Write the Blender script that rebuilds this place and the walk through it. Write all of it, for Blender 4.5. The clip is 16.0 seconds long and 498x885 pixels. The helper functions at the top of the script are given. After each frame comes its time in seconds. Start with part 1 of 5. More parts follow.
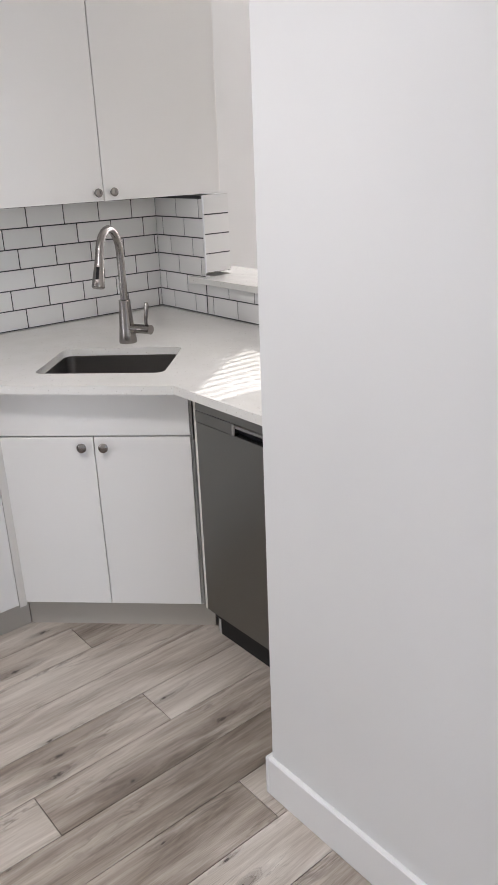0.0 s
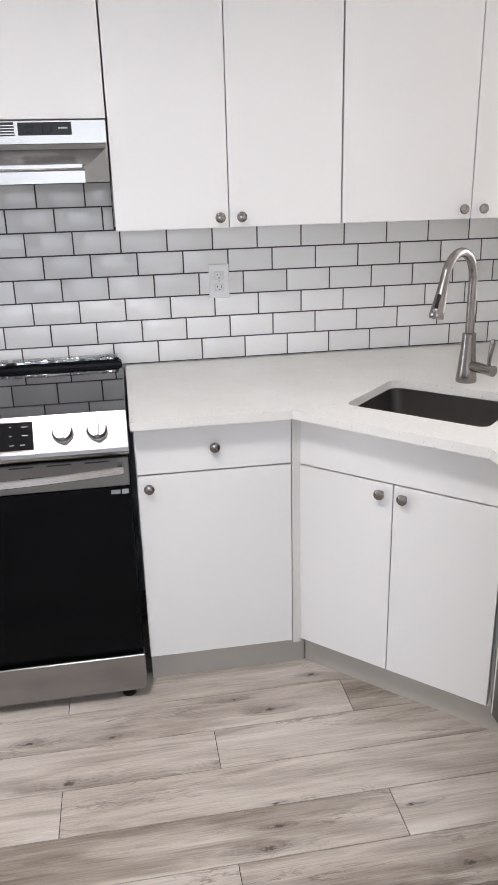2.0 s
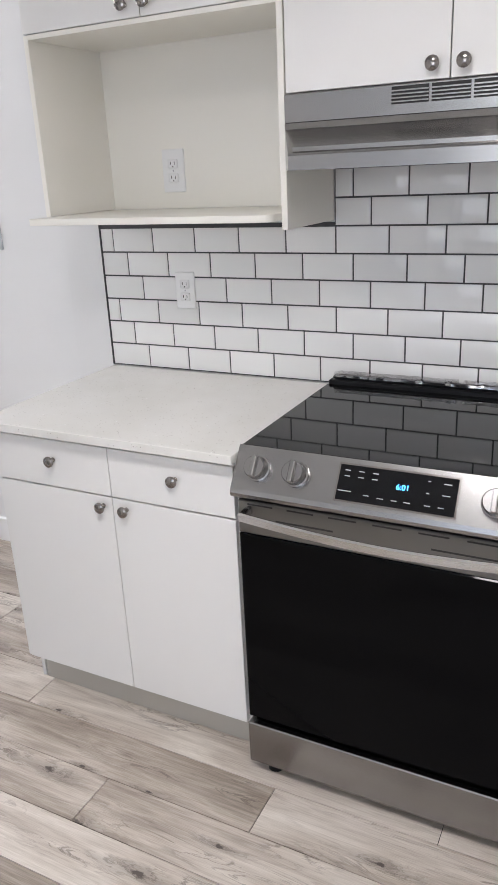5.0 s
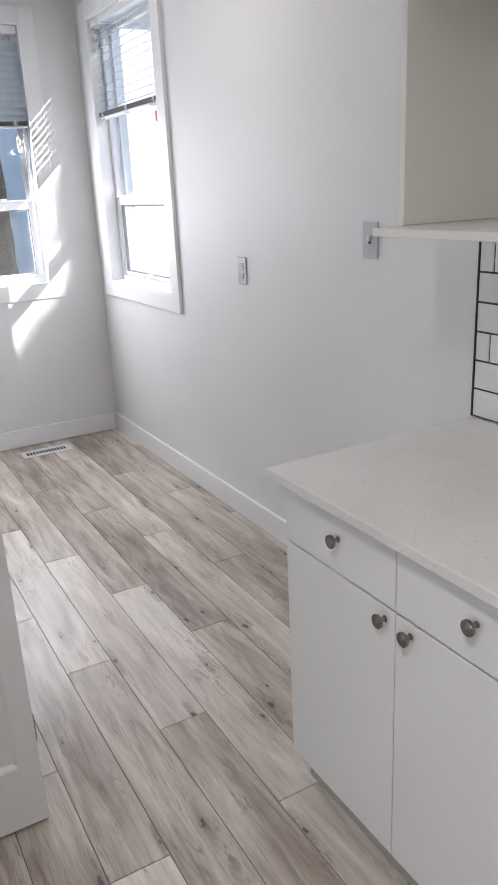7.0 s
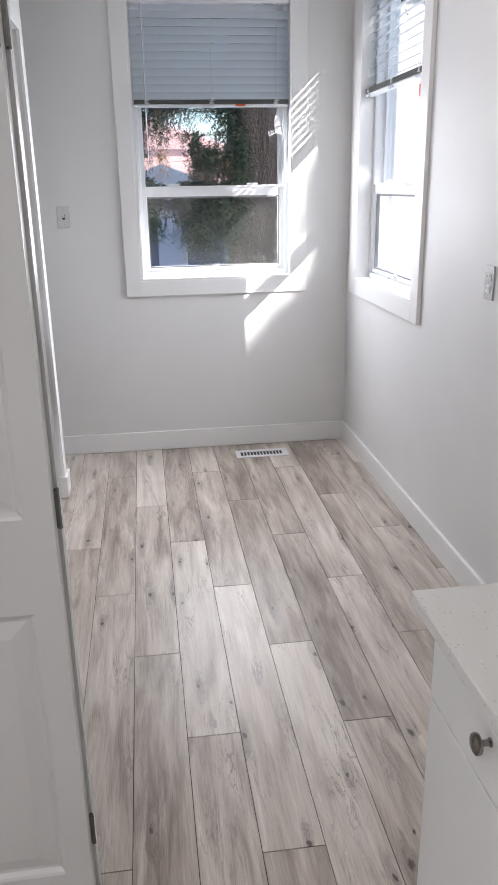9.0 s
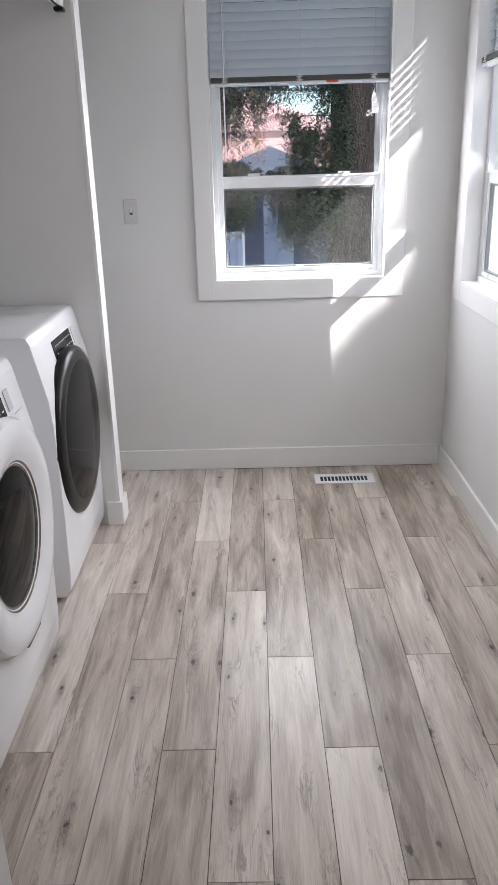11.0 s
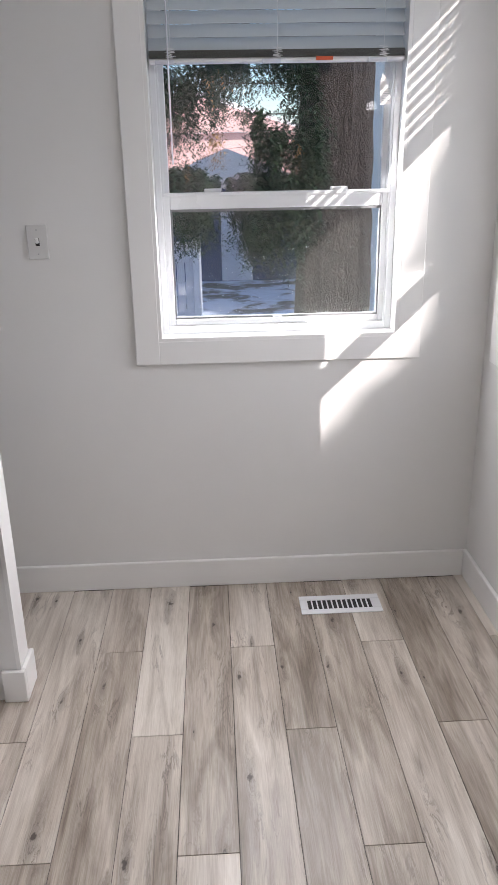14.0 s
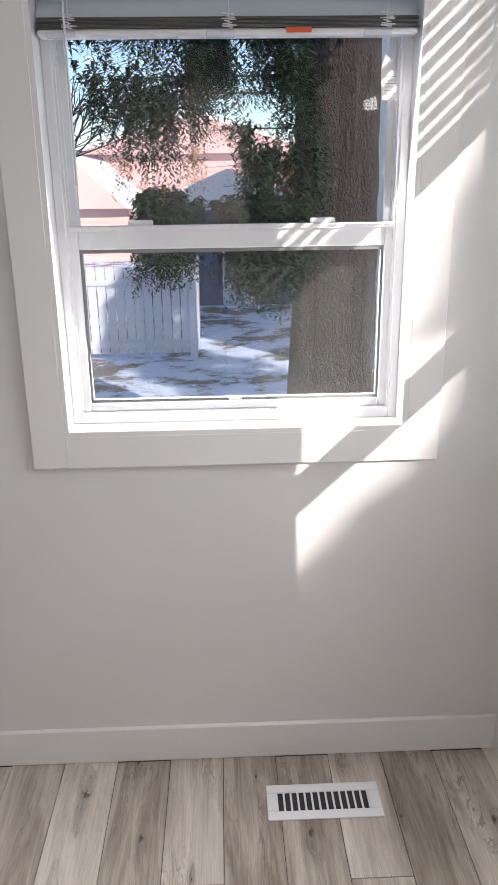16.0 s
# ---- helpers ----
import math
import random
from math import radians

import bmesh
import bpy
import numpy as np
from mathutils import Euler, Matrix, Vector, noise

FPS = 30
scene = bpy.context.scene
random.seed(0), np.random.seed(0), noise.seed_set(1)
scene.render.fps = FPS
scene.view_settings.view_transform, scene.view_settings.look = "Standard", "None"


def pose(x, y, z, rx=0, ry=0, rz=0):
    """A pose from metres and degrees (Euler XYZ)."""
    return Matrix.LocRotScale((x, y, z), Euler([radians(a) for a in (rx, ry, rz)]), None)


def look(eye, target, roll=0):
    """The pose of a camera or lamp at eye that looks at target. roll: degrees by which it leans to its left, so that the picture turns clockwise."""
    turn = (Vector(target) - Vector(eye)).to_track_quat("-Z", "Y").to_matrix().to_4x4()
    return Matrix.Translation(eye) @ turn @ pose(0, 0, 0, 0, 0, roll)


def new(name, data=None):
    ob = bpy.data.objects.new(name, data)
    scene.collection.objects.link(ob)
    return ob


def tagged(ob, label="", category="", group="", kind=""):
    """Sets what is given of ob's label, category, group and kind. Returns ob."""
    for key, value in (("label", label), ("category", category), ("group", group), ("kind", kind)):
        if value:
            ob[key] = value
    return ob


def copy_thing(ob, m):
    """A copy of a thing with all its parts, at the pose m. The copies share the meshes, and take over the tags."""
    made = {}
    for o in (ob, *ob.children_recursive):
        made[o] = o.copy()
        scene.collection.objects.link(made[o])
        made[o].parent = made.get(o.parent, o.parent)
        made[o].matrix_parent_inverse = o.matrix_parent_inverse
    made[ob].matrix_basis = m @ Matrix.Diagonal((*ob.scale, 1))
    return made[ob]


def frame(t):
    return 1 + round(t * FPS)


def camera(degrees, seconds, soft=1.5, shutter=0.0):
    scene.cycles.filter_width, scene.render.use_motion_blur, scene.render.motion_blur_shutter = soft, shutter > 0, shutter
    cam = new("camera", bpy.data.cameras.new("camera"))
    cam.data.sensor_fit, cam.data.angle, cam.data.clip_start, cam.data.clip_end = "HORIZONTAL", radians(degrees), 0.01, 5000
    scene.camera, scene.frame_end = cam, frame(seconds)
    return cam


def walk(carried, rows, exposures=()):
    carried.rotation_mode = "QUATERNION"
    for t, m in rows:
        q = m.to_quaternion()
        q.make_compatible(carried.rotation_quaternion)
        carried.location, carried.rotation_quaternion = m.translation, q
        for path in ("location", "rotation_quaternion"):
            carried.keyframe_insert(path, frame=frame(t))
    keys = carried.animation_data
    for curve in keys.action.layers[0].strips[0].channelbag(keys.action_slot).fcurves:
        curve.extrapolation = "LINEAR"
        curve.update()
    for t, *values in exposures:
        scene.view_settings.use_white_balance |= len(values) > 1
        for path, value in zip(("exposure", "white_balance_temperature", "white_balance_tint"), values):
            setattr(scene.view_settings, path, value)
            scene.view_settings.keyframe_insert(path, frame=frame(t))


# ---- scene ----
cam = camera(36.6, 16.0)
PATH = [
    (0, (-0.312, -2.816, 1.513), (0.872, -1.37, 0.802), -2.2),
    (0.5, (-0.248, -2.804, 1.525), (0.72, -1.213, 0.797), -1.5),
    (1, (-0.146, -2.734, 1.528), (0.658, -1.044, 0.822), -0.8),
    (1.5, (-0.073, -2.675, 1.532), (0.512, -0.889, 0.846), -1.1),
    (2, (0.012, -2.626, 1.528), (0.313, -0.766, 0.857), -1.5),
    (2.5, (0.115, -2.591, 1.544), (0.125, -0.704, 0.882), -1.8),
    (3, (0.163, -2.548, 1.534), (-0.06, -0.676, 0.867), -2.0),
    (3.5, (0.145, -2.453, 1.53), (-0.243, -0.611, 0.854), -2.1),
    (4, (0.088, -2.317, 1.542), (-0.442, -0.512, 0.864), -2.3),
    (4.2, (0.065, -2.273, 1.541), (-0.519, -0.486, 0.86), -2.5),
    (6.3, (-0.057, -1.644, 1.509), (-1.473, -0.397, 0.843), -2.8),
    (6.5, (-0.098, -1.588, 1.518), (-1.583, -0.421, 0.858), -2.9),
    (7, (-0.171, -1.46, 1.517), (-1.831, -0.547, 0.876), -2.8),
    (7.5, (-0.206, -1.288, 1.528), (-1.982, -0.631, 0.886), -1.8),
    (8, (-0.262, -1.178, 1.522), (-2.094, -0.711, 0.87), -1.2),
    (8.5, (-0.404, -1.1, 1.509), (-2.26, -0.745, 0.855), -0.9),
    (9, (-0.575, -1.033, 1.512), (-2.451, -0.785, 0.863), -1.0),
    (9.5, (-0.698, -0.95, 1.518), (-2.583, -0.835, 0.859), -1.3),
    (10, (-0.803, -0.841, 1.505), (-2.69, -0.849, 0.844), -1.8),
    (10.2, (-0.846, -0.827, 1.511), (-2.73, -0.872, 0.84), -1.9),
    (12.3, (-1.589, -0.88, 1.583), (-3.456, -0.86, 0.868), -0.8),
    (12.5, (-1.666, -0.863, 1.584), (-3.535, -0.831, 0.874), -0.7),
    (13, (-1.881, -0.911, 1.583), (-3.757, -0.805, 0.9), -0.6),
    (13.5, (-2.071, -0.946, 1.588), (-3.945, -0.776, 0.909), -1.0),
    (14, (-2.243, -0.855, 1.582), (-4.121, -0.774, 0.899), -1.1),
    (14.5, (-2.431, -0.703, 1.595), (-4.318, -0.731, 0.934), -0.9),
    (15, (-2.628, -0.658, 1.589), (-4.517, -0.737, 0.936), -0.7),
    (15.5, (-2.9, -0.663, 1.593), (-4.793, -0.747, 0.951), -0.7),
    (16, (-3.106, -0.653, 1.587), (-5.001, -0.59, 0.95), -0.8),
]
EXPOSURE = [
    (0, 0.92, 6400, 15), (1, 1.06, 6400, 15), (1.5, 1.25, 6400, 15), (2, 1.3, 6350, 15), (4, 1.28, 6350, 14), (6.3, 0.95, 6450, 16), (7, 0.58, 6400, 15),
    (9, 0.56, 6450, 16), (10, 0.50, 6500, 16), (12.5, 0.34, 6550, 16), (14.5, 0.36, 6750, 17), (16, 0.31, 6850, 17),
]
walk(cam, [(t, look(eye, target, roll)) for t, eye, target, roll in PATH], EXPOSURE)

# ---- light ----
SUN_WAY = Vector((1.0, 0.69, 0.65))
sun = new("sun", bpy.data.lights.new("sun", "SUN"))
sun.data.energy, sun.data.angle, sun.data.color = 5.0, radians(0.5), (1.0, 0.96, 0.91)
sun.matrix_world = look(tuple(SUN_WAY * 10), (0, 0, 0))

world = bpy.data.worlds.new("world")
scene.world = world
world.use_nodes = True
wt = world.node_tree
sky = wt.nodes.new("ShaderNodeTexSky")
sky.sky_type, sky.sun_disc = "NISHITA", False
sky.sun_elevation, sky.sun_rotation = math.asin(SUN_WAY.normalized().z), math.atan2(1.0, 0.69)
sky.air_density, sky.dust_density, sky.ozone_density = 1.0, 0.4, 3.0
wt.links.new(sky.outputs["Color"], wt.nodes["Background"].inputs["Color"])
wt.nodes["Background"].inputs["Strength"].default_value = 0.15


def area_lamp(name, eye, target, width, height, watts, colour=(1, 1, 1)):
    lamp = new(name, bpy.data.lights.new(name, "AREA"))
    lamp.data.shape, lamp.data.size, lamp.data.size_y = "RECTANGLE", width, height
    lamp.data.energy, lamp.data.color = watts, colour
    lamp.matrix_world = look(eye, target)
    return lamp


area_lamp("daylight_window_north", (-4.27, 0.33, 1.47), (-3.95, -1.2, 0.3), 0.88, 0.86, 8, (0.97, 0.975, 1.0)).data.spread = 2.0
area_lamp("daylight_window_west", (-4.98, -0.62, 1.46), (-2.0, -0.38, 0.85), 0.80, 0.84, 17, (0.93, 0.96, 1.0))
area_lamp("daylight_living", (-0.1, -5.45, 1.45), (-0.1, 0, 1.2), 2.2, 2.0, 12, (1.0, 0.985, 0.975))
area_lamp("daylight_dining", (3.1, 0.06, 1.6), (3.0, -3, 1.2), 1.0, 1.2, 44, (1.0, 0.97, 0.95))
KITCHEN_LAMP = (-0.35, -1.75, 2.56)
# laundry fill light, added to lift the north wall and floor; no known fixture
LAUNDRY_FILL = (-2.95, -0.52, 2.56)
area_lamp("laundry_fill_lamp", (LAUNDRY_FILL[0], LAUNDRY_FILL[1], 2.50), (LAUNDRY_FILL[0], LAUNDRY_FILL[1], 0), 0.5, 0.5, 2.5, (1.0, 0.98, 0.96))
area_lamp("kitchen_bulb", (KITCHEN_LAMP[0], KITCHEN_LAMP[1], 2.50), (KITCHEN_LAMP[0], KITCHEN_LAMP[1], 0), 0.3, 0.3, 8.5, (1.0, 0.985, 0.97)).data.spread = 2.5

# ---- materials ----


class Mat:
    """A node material under construction."""

    def __init__(self, name, colour=(0.8, 0.8, 0.8), rough=0.5, metal=0.0, spec=0.5):
        self.m = bpy.data.materials.new(name)
        self.m.use_nodes = True
        self.t = self.m.node_tree
        self.b = self.t.nodes["Principled BSDF"]
        self.b.inputs["Base Color"].default_value = (*colour, 1)
        self.b.inputs["Roughness"].default_value = rough
        self.b.inputs["Metallic"].default_value = metal
        self.b.inputs["Specular IOR Level"].default_value = spec

    def node(self, kind, **values):
        n = self.t.nodes.new(kind)
        for key, v in values.items():
            n.inputs[key.replace("_", " ")].default_value = v
        return n

    def link(self, a, b):
        self.t.links.new(a, b)

    def coords(self, scale=(1, 1, 1), kind="Object", shift=None):
        c = self.t.nodes.new("ShaderNodeTexCoord")
        mp = self.t.nodes.new("ShaderNodeMapping")
        mp.inputs["Scale"].default_value = scale
        self.link(c.outputs[kind], mp.inputs["Vector"])
        if shift is not None:
            self.link(shift, mp.inputs["Location"])
        return mp.outputs["Vector"]

    def noise(self, vec, scale, detail=4, rough=0.5, distortion=0.0):
        n = self.node("ShaderNodeTexNoise", Scale=scale, Detail=detail, Roughness=rough, Distortion=distortion)
        self.link(vec, n.inputs["Vector"])
        return n.outputs["Fac"]

    def ramp(self, fac, stops):
        r = self.t.nodes.new("ShaderNodeValToRGB")
        while len(r.color_ramp.elements) < len(stops):
            r.color_ramp.elements.new(0.5)
        for e, (p, c) in zip(r.color_ramp.elements, stops):
            e.position, e.color = p, (*c, 1) if isinstance(c, tuple) else (c, c, c, 1)
        self.link(fac, r.inputs["Fac"])
        return r.outputs["Color"]

    def mix(self, fac, a, b, how="MIX"):
        n = self.t.nodes.new("ShaderNodeMix")
        n.data_type, n.blend_type = "RGBA", how
        for sock, v in ((n.inputs[0], fac), (n.inputs[6], a), (n.inputs[7], b)):
            if hasattr(v, "links"):
                self.link(v, sock)
            elif isinstance(v, tuple):
                sock.default_value = (*v, 1)
            else:
                sock.default_value = v
        return n.outputs[2]

    def math(self, how, a, b=0.0):
        n = self.t.nodes.new("ShaderNodeMath")
        n.operation = how
        for sock, v in zip(n.inputs, (a, b)):
            if hasattr(v, "links"):
                self.link(v, sock)
            else:
                sock.default_value = v
        return n.outputs[0]

    def colour(self, out):
        self.link(out, self.b.inputs["Base Color"])
        return self

    def rough(self, out):
        self.link(out, self.b.inputs["Roughness"])
        return self

    def bump(self, height, strength=0.2, distance=0.002):
        n = self.node("ShaderNodeBump", Strength=strength, Distance=distance)
        self.link(height, n.inputs["Height"])
        self.link(n.outputs["Normal"], self.b.inputs["Normal"])
        return self


def painted(name, colour, rough, wear=0.03, grain=180.0, strength=0.12):
    """Paint: a faint mottle, a roller's orange peel and uneven gloss."""
    m = Mat(name, colour, rough)
    v = m.coords()
    big = m.noise(v, 1.3, 3)
    lo = tuple(c * (1 - wear) for c in colour)
    hi = tuple(min(1, c * (1 + wear)) for c in colour)
    m.colour(m.ramp(big, [(0.3, lo), (0.7, hi)]))
    m.rough(m.ramp(m.noise(v, 6, 3), [(0.3, rough - 0.05), (0.7, rough + 0.06)]))
    m.bump(m.noise(v, grain, 3, 0.6), strength, 0.0006)
    return m.m


WALL = painted("wall_paint", (0.76, 0.76, 0.75), 0.55)
CEIL = painted("ceiling_paint", (0.82, 0.82, 0.81), 0.8)
TRIM = painted("trim_paint", (0.84, 0.84, 0.83), 0.42, 0.008, 300, 0.03)
CAB = painted("cabinet_laminate", (0.80, 0.79, 0.765), 0.38, 0.01, 300, 0.03)
CAB_IN = painted("cream_melamine", (0.83, 0.81, 0.745), 0.42, 0.015, 200, 0.03)
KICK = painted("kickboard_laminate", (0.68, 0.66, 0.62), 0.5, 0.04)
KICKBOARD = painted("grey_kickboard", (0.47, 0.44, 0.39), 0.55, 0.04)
DOORP = painted("door_paint", (0.69, 0.69, 0.68), 0.4, 0.02, 120, 0.1)
VINYL = painted("window_vinyl", (0.82, 0.83, 0.84), 0.3, 0.01, 50, 0.02)
PLASTIC = painted("white_plastic", (0.80, 0.80, 0.79), 0.3, 0.01, 50, 0.02)
ENAMEL = painted("white_enamel", (0.82, 0.83, 0.85), 0.18, 0.01, 30, 0.02)
GROUT = painted("dark_grout", (0.062, 0.062, 0.066), 0.85, 0.15, 400, 0.4)
DARK = Mat("black_plastic", (0.010, 0.010, 0.011), 0.30, 0, 0.25).m
SLOT = Mat("dark_slot", (0.03, 0.03, 0.03), 0.8).m
GREYMARK = Mat("grey_print", (0.42, 0.43, 0.44), 0.5).m
REDMARK = Mat("red_orange_print", (0.75, 0.13, 0.05), 0.5).m
PAPER = Mat("paper_tag", (0.85, 0.83, 0.82), 0.7).m
OVENGLASS = Mat("oven_black_glass", (0.003, 0.003, 0.0035), 0.06, 0, 0.07).m
PLATE = painted("soft_white_plastic", (0.66, 0.66, 0.65), 0.3, 0.02, 50, 0.02)
GREYPLATE = painted("grey_plastic", (0.50, 0.51, 0.52), 0.35, 0.02, 50, 0.02)
BLACKGLASS = Mat("black_glass", (0.004, 0.004, 0.005), 0.04, 0, 0.32).m


def steel(name, colour, rough, stretch=(1, 260, 260), aniso=0.5):
    """Brushed metal: grain stretched along x, uneven gloss."""
    m = Mat(name, colour, rough, 1.0)
    v = m.coords(stretch)
    fine = m.noise(v, 9, 5, 0.7)
    m.colour(m.mix(0.03, colour, m.ramp(fine, [(0.3, tuple(c * 0.7 for c in colour)), (0.7, tuple(min(1, c * 1.25) for c in colour))])))
    m.rough(m.ramp(fine, [(0.25, rough - 0.015), (0.75, rough + 0.025)]))
    return m.m


STEEL = steel("brushed_steel", (0.32, 0.312, 0.307), 0.235)
STEEL_BRIGHT = steel("polished_handle_steel", (0.62, 0.61, 0.60), 0.22)
STEEL_DARK = steel("dark_brushed_steel", (0.20, 0.197, 0.187), 0.34)
SINKMETAL = steel("sink_steel", (0.26, 0.25, 0.24), 0.30, (8, 8, 8))
NICKEL = steel("brushed_nickel", (0.27, 0.25, 0.235), 0.24, (30, 30, 1))
KNOBM = Mat("polished_nickel", (0.27, 0.25, 0.235), 0.16, 1.0).m


def tile_material():
    m = Mat("white_glazed_tile", (0.80, 0.795, 0.78), 0.07)
    info = m.t.nodes.new("ShaderNodeObjectInfo")
    v = m.coords((1, 1, 1), shift=m.math("MULTIPLY", info.outputs["Random"], 37.0))
    m.colour(m.mix(info.outputs["Random"], (0.75, 0.745, 0.73), (0.82, 0.815, 0.80)))
    m.rough(m.ramp(m.noise(v, 14, 3), [(0.3, 0.05), (0.7, 0.13)]))
    m.bump(m.noise(v, 11, 2), 0.05, 0.003)
    return m.m


TILE = tile_material()


def quartz_material():
    m = Mat("speckled_quartz", (0.74, 0.73, 0.69), 0.13)
    v = m.coords()
    vor = m.node("ShaderNodeTexVoronoi", Scale=125.0)
    m.link(v, vor.inputs["Vector"])
    vor2 = m.node("ShaderNodeTexVoronoi", Scale=62.0)
    m.link(v, vor2.inputs["Vector"])
    pick = m.math("MULTIPLY", m.ramp(vor.outputs["Distance"], [(0.14, 1.0), (0.24, 0.0)]), 0.75)
    some = m.ramp(m.noise(v, 70, 2), [(0.52, 0.0), (0.60, 1.0)])
    specks = m.math("MULTIPLY", pick, some)
    pick2 = m.ramp(vor2.outputs["Distance"], [(0.11, 1.0), (0.16, 0.0)])
    some2 = m.ramp(m.noise(v, 33, 2), [(0.56, 0.0), (0.62, 1.0)])
    base = m.ramp(m.noise(v, 5, 4), [(0.3, (0.72, 0.71, 0.665)), (0.7, (0.775, 0.765, 0.73))])
    c = m.mix(specks, base, (0.36, 0.33, 0.29))
    c = m.mix(m.math("MULTIPLY", pick2, some2), c, (0.88, 0.88, 0.86))
    m.colour(c)
    m.rough(m.ramp(m.noise(v, 20, 2), [(0.3, 0.10), (0.7, 0.17)]))
    return m.m


QUARTZ = quartz_material()


def plank_material():
    """Grey-brown oak-look vinyl: each plank has its own tone, soft cloudy grain, knots with dark feathered tails."""
    m = Mat("oak_look_plank", (0.4, 0.37, 0.33), 0.42)
    info = m.t.nodes.new("ShaderNodeObjectInfo")
    rnd = info.outputs["Random"]
    shift = m.math("MULTIPLY", rnd, 91.0)

    def vec(how, a, b):
        n = m.t.nodes.new("ShaderNodeVectorMath")
        n.operation = how
        m.link(a, n.inputs[0])
        if hasattr(b, "links"):
            m.link(b, n.inputs[1])
        elif b is not None:
            n.inputs[1].default_value = b
        return n.outputs["Value"] if how == "LENGTH" else n.outputs["Vector"]

    grid = (2.4, 8.0, 1)
    spots = m.coords(grid, shift=shift)
    vor = m.node("ShaderNodeTexVoronoi", Scale=1.0)
    vor.voronoi_dimensions = "2D"
    m.link(spots, vor.inputs["Vector"])
    off = vec("MULTIPLY", vec("SUBTRACT", spots, vor.outputs["Position"]), (1 / grid[0], 1 / grid[1], 0.0))
    pick = m.t.nodes.new("ShaderNodeSeparateColor")
    m.link(vor.outputs["Color"], pick.inputs[0])
    there = m.ramp(pick.outputs[0], [(0.42, 0.0), (0.44, 1.0)])
    size = m.math("ADD", m.math("MULTIPLY", pick.outputs[1], 0.9), 0.35)
    rag = m.math("SUBTRACT", m.noise(m.coords((45, 80, 1), shift=shift), 1.0, 4, 0.65), 0.5)
    rag2 = m.math("SUBTRACT", m.noise(m.coords((9, 38, 1), shift=shift), 1.0, 4, 0.6), 0.5)
    near = m.math("ADD", m.math("DIVIDE", vec("LENGTH", vec("MULTIPLY", off, (58.0, 125.0, 0.0)), None), size), m.math("MULTIPLY", rag, 3.4))
    far = m.math("ADD", m.math("DIVIDE", vec("LENGTH", vec("MULTIPLY", off, (6.5, 38.0, 0.0)), None), size), m.math("MULTIPLY", rag2, 1.5))
    core = m.math("MULTIPLY", m.ramp(near, [(0.45, 1.0), (1.1, 0.0)]), there)
    halo = m.math("MULTIPLY", m.ramp(far, [(0.15, 1.0), (0.95, 0.0)]), there)

    def bent(scale, pull):
        """Coordinates whose grain flows round the knots."""
        comb = m.t.nodes.new("ShaderNodeCombineXYZ")
        m.link(m.math("MULTIPLY", halo, pull), comb.inputs["Y"])
        return vec("ADD", m.coords(scale, shift=shift), comb.outputs[0])

    slow = m.noise(m.coords((1.4, 5.0, 1), shift=shift), 1.0, 2, 0.5)
    broad = m.noise(bent((2.1, 17.0, 1), 0.5), 1.0, 4, 0.55, 0.9)
    mid = m.noise(bent((3.4, 75.0, 1), 1.5), 1.0, 4, 0.6, 0.5)
    fine = m.noise(bent((12, 420.0, 1), 4.0), 1.0, 3, 0.7, 0.3)
    vein = m.ramp(m.math("ABSOLUTE", m.math("SUBTRACT", m.noise(bent((4.0, 26.0, 1), 1.2), 1.0, 5, 0.62, 1.2), 0.5)), [(0.0, 1.0), (0.035, 0.0)])
    where = m.ramp(m.noise(m.coords((3.0, 15.0, 1), shift=m.math("MULTIPLY", rnd, 57.0)), 1.0, 3), [(0.50, 0.0), (0.68, 1.0)])
    vein = m.math("MULTIPLY", vein, m.math("MAXIMUM", where, halo))
    tone = m.math("ADD", m.math("MULTIPLY", broad, 0.50), m.math("MULTIPLY", slow, 0.32))
    tone = m.math("ADD", tone, m.math("MULTIPLY", mid, 0.18))
    tone = m.math("ADD", tone, m.math("MULTIPLY", m.math("SUBTRACT", rnd, 0.5), 0.15))
    c = m.ramp(tone, [(0.30, (0.180, 0.144, 0.115)), (0.41, (0.340, 0.288, 0.240)), (0.51, (0.490, 0.432, 0.374)), (0.66, (0.690, 0.635, 0.567))])
    c = m.mix(0.48, c, m.ramp(fine, [(0.34, 0.25), (0.62, 0.72)]), "SOFT_LIGHT")
    c = m.mix(m.math("MULTIPLY", vein, 0.72), c, (0.125, 0.098, 0.080))
    c = m.mix(m.math("MULTIPLY", halo, 0.48), c, (0.150, 0.120, 0.098))
    c = m.mix(m.math("MULTIPLY", core, 0.85), c, (0.050, 0.038, 0.031))
    m.colour(c)
    m.rough(m.ramp(mid, [(0.3, 0.30), (0.7, 0.42)]))
    m.bump(m.math("ADD", m.math("MULTIPLY", fine, 0.5), mid), 0.12, 0.0008)
    return m.m


PLANK = plank_material()
PLANKGAP = Mat("plank_joint", (0.05, 0.042, 0.036), 0.8).m


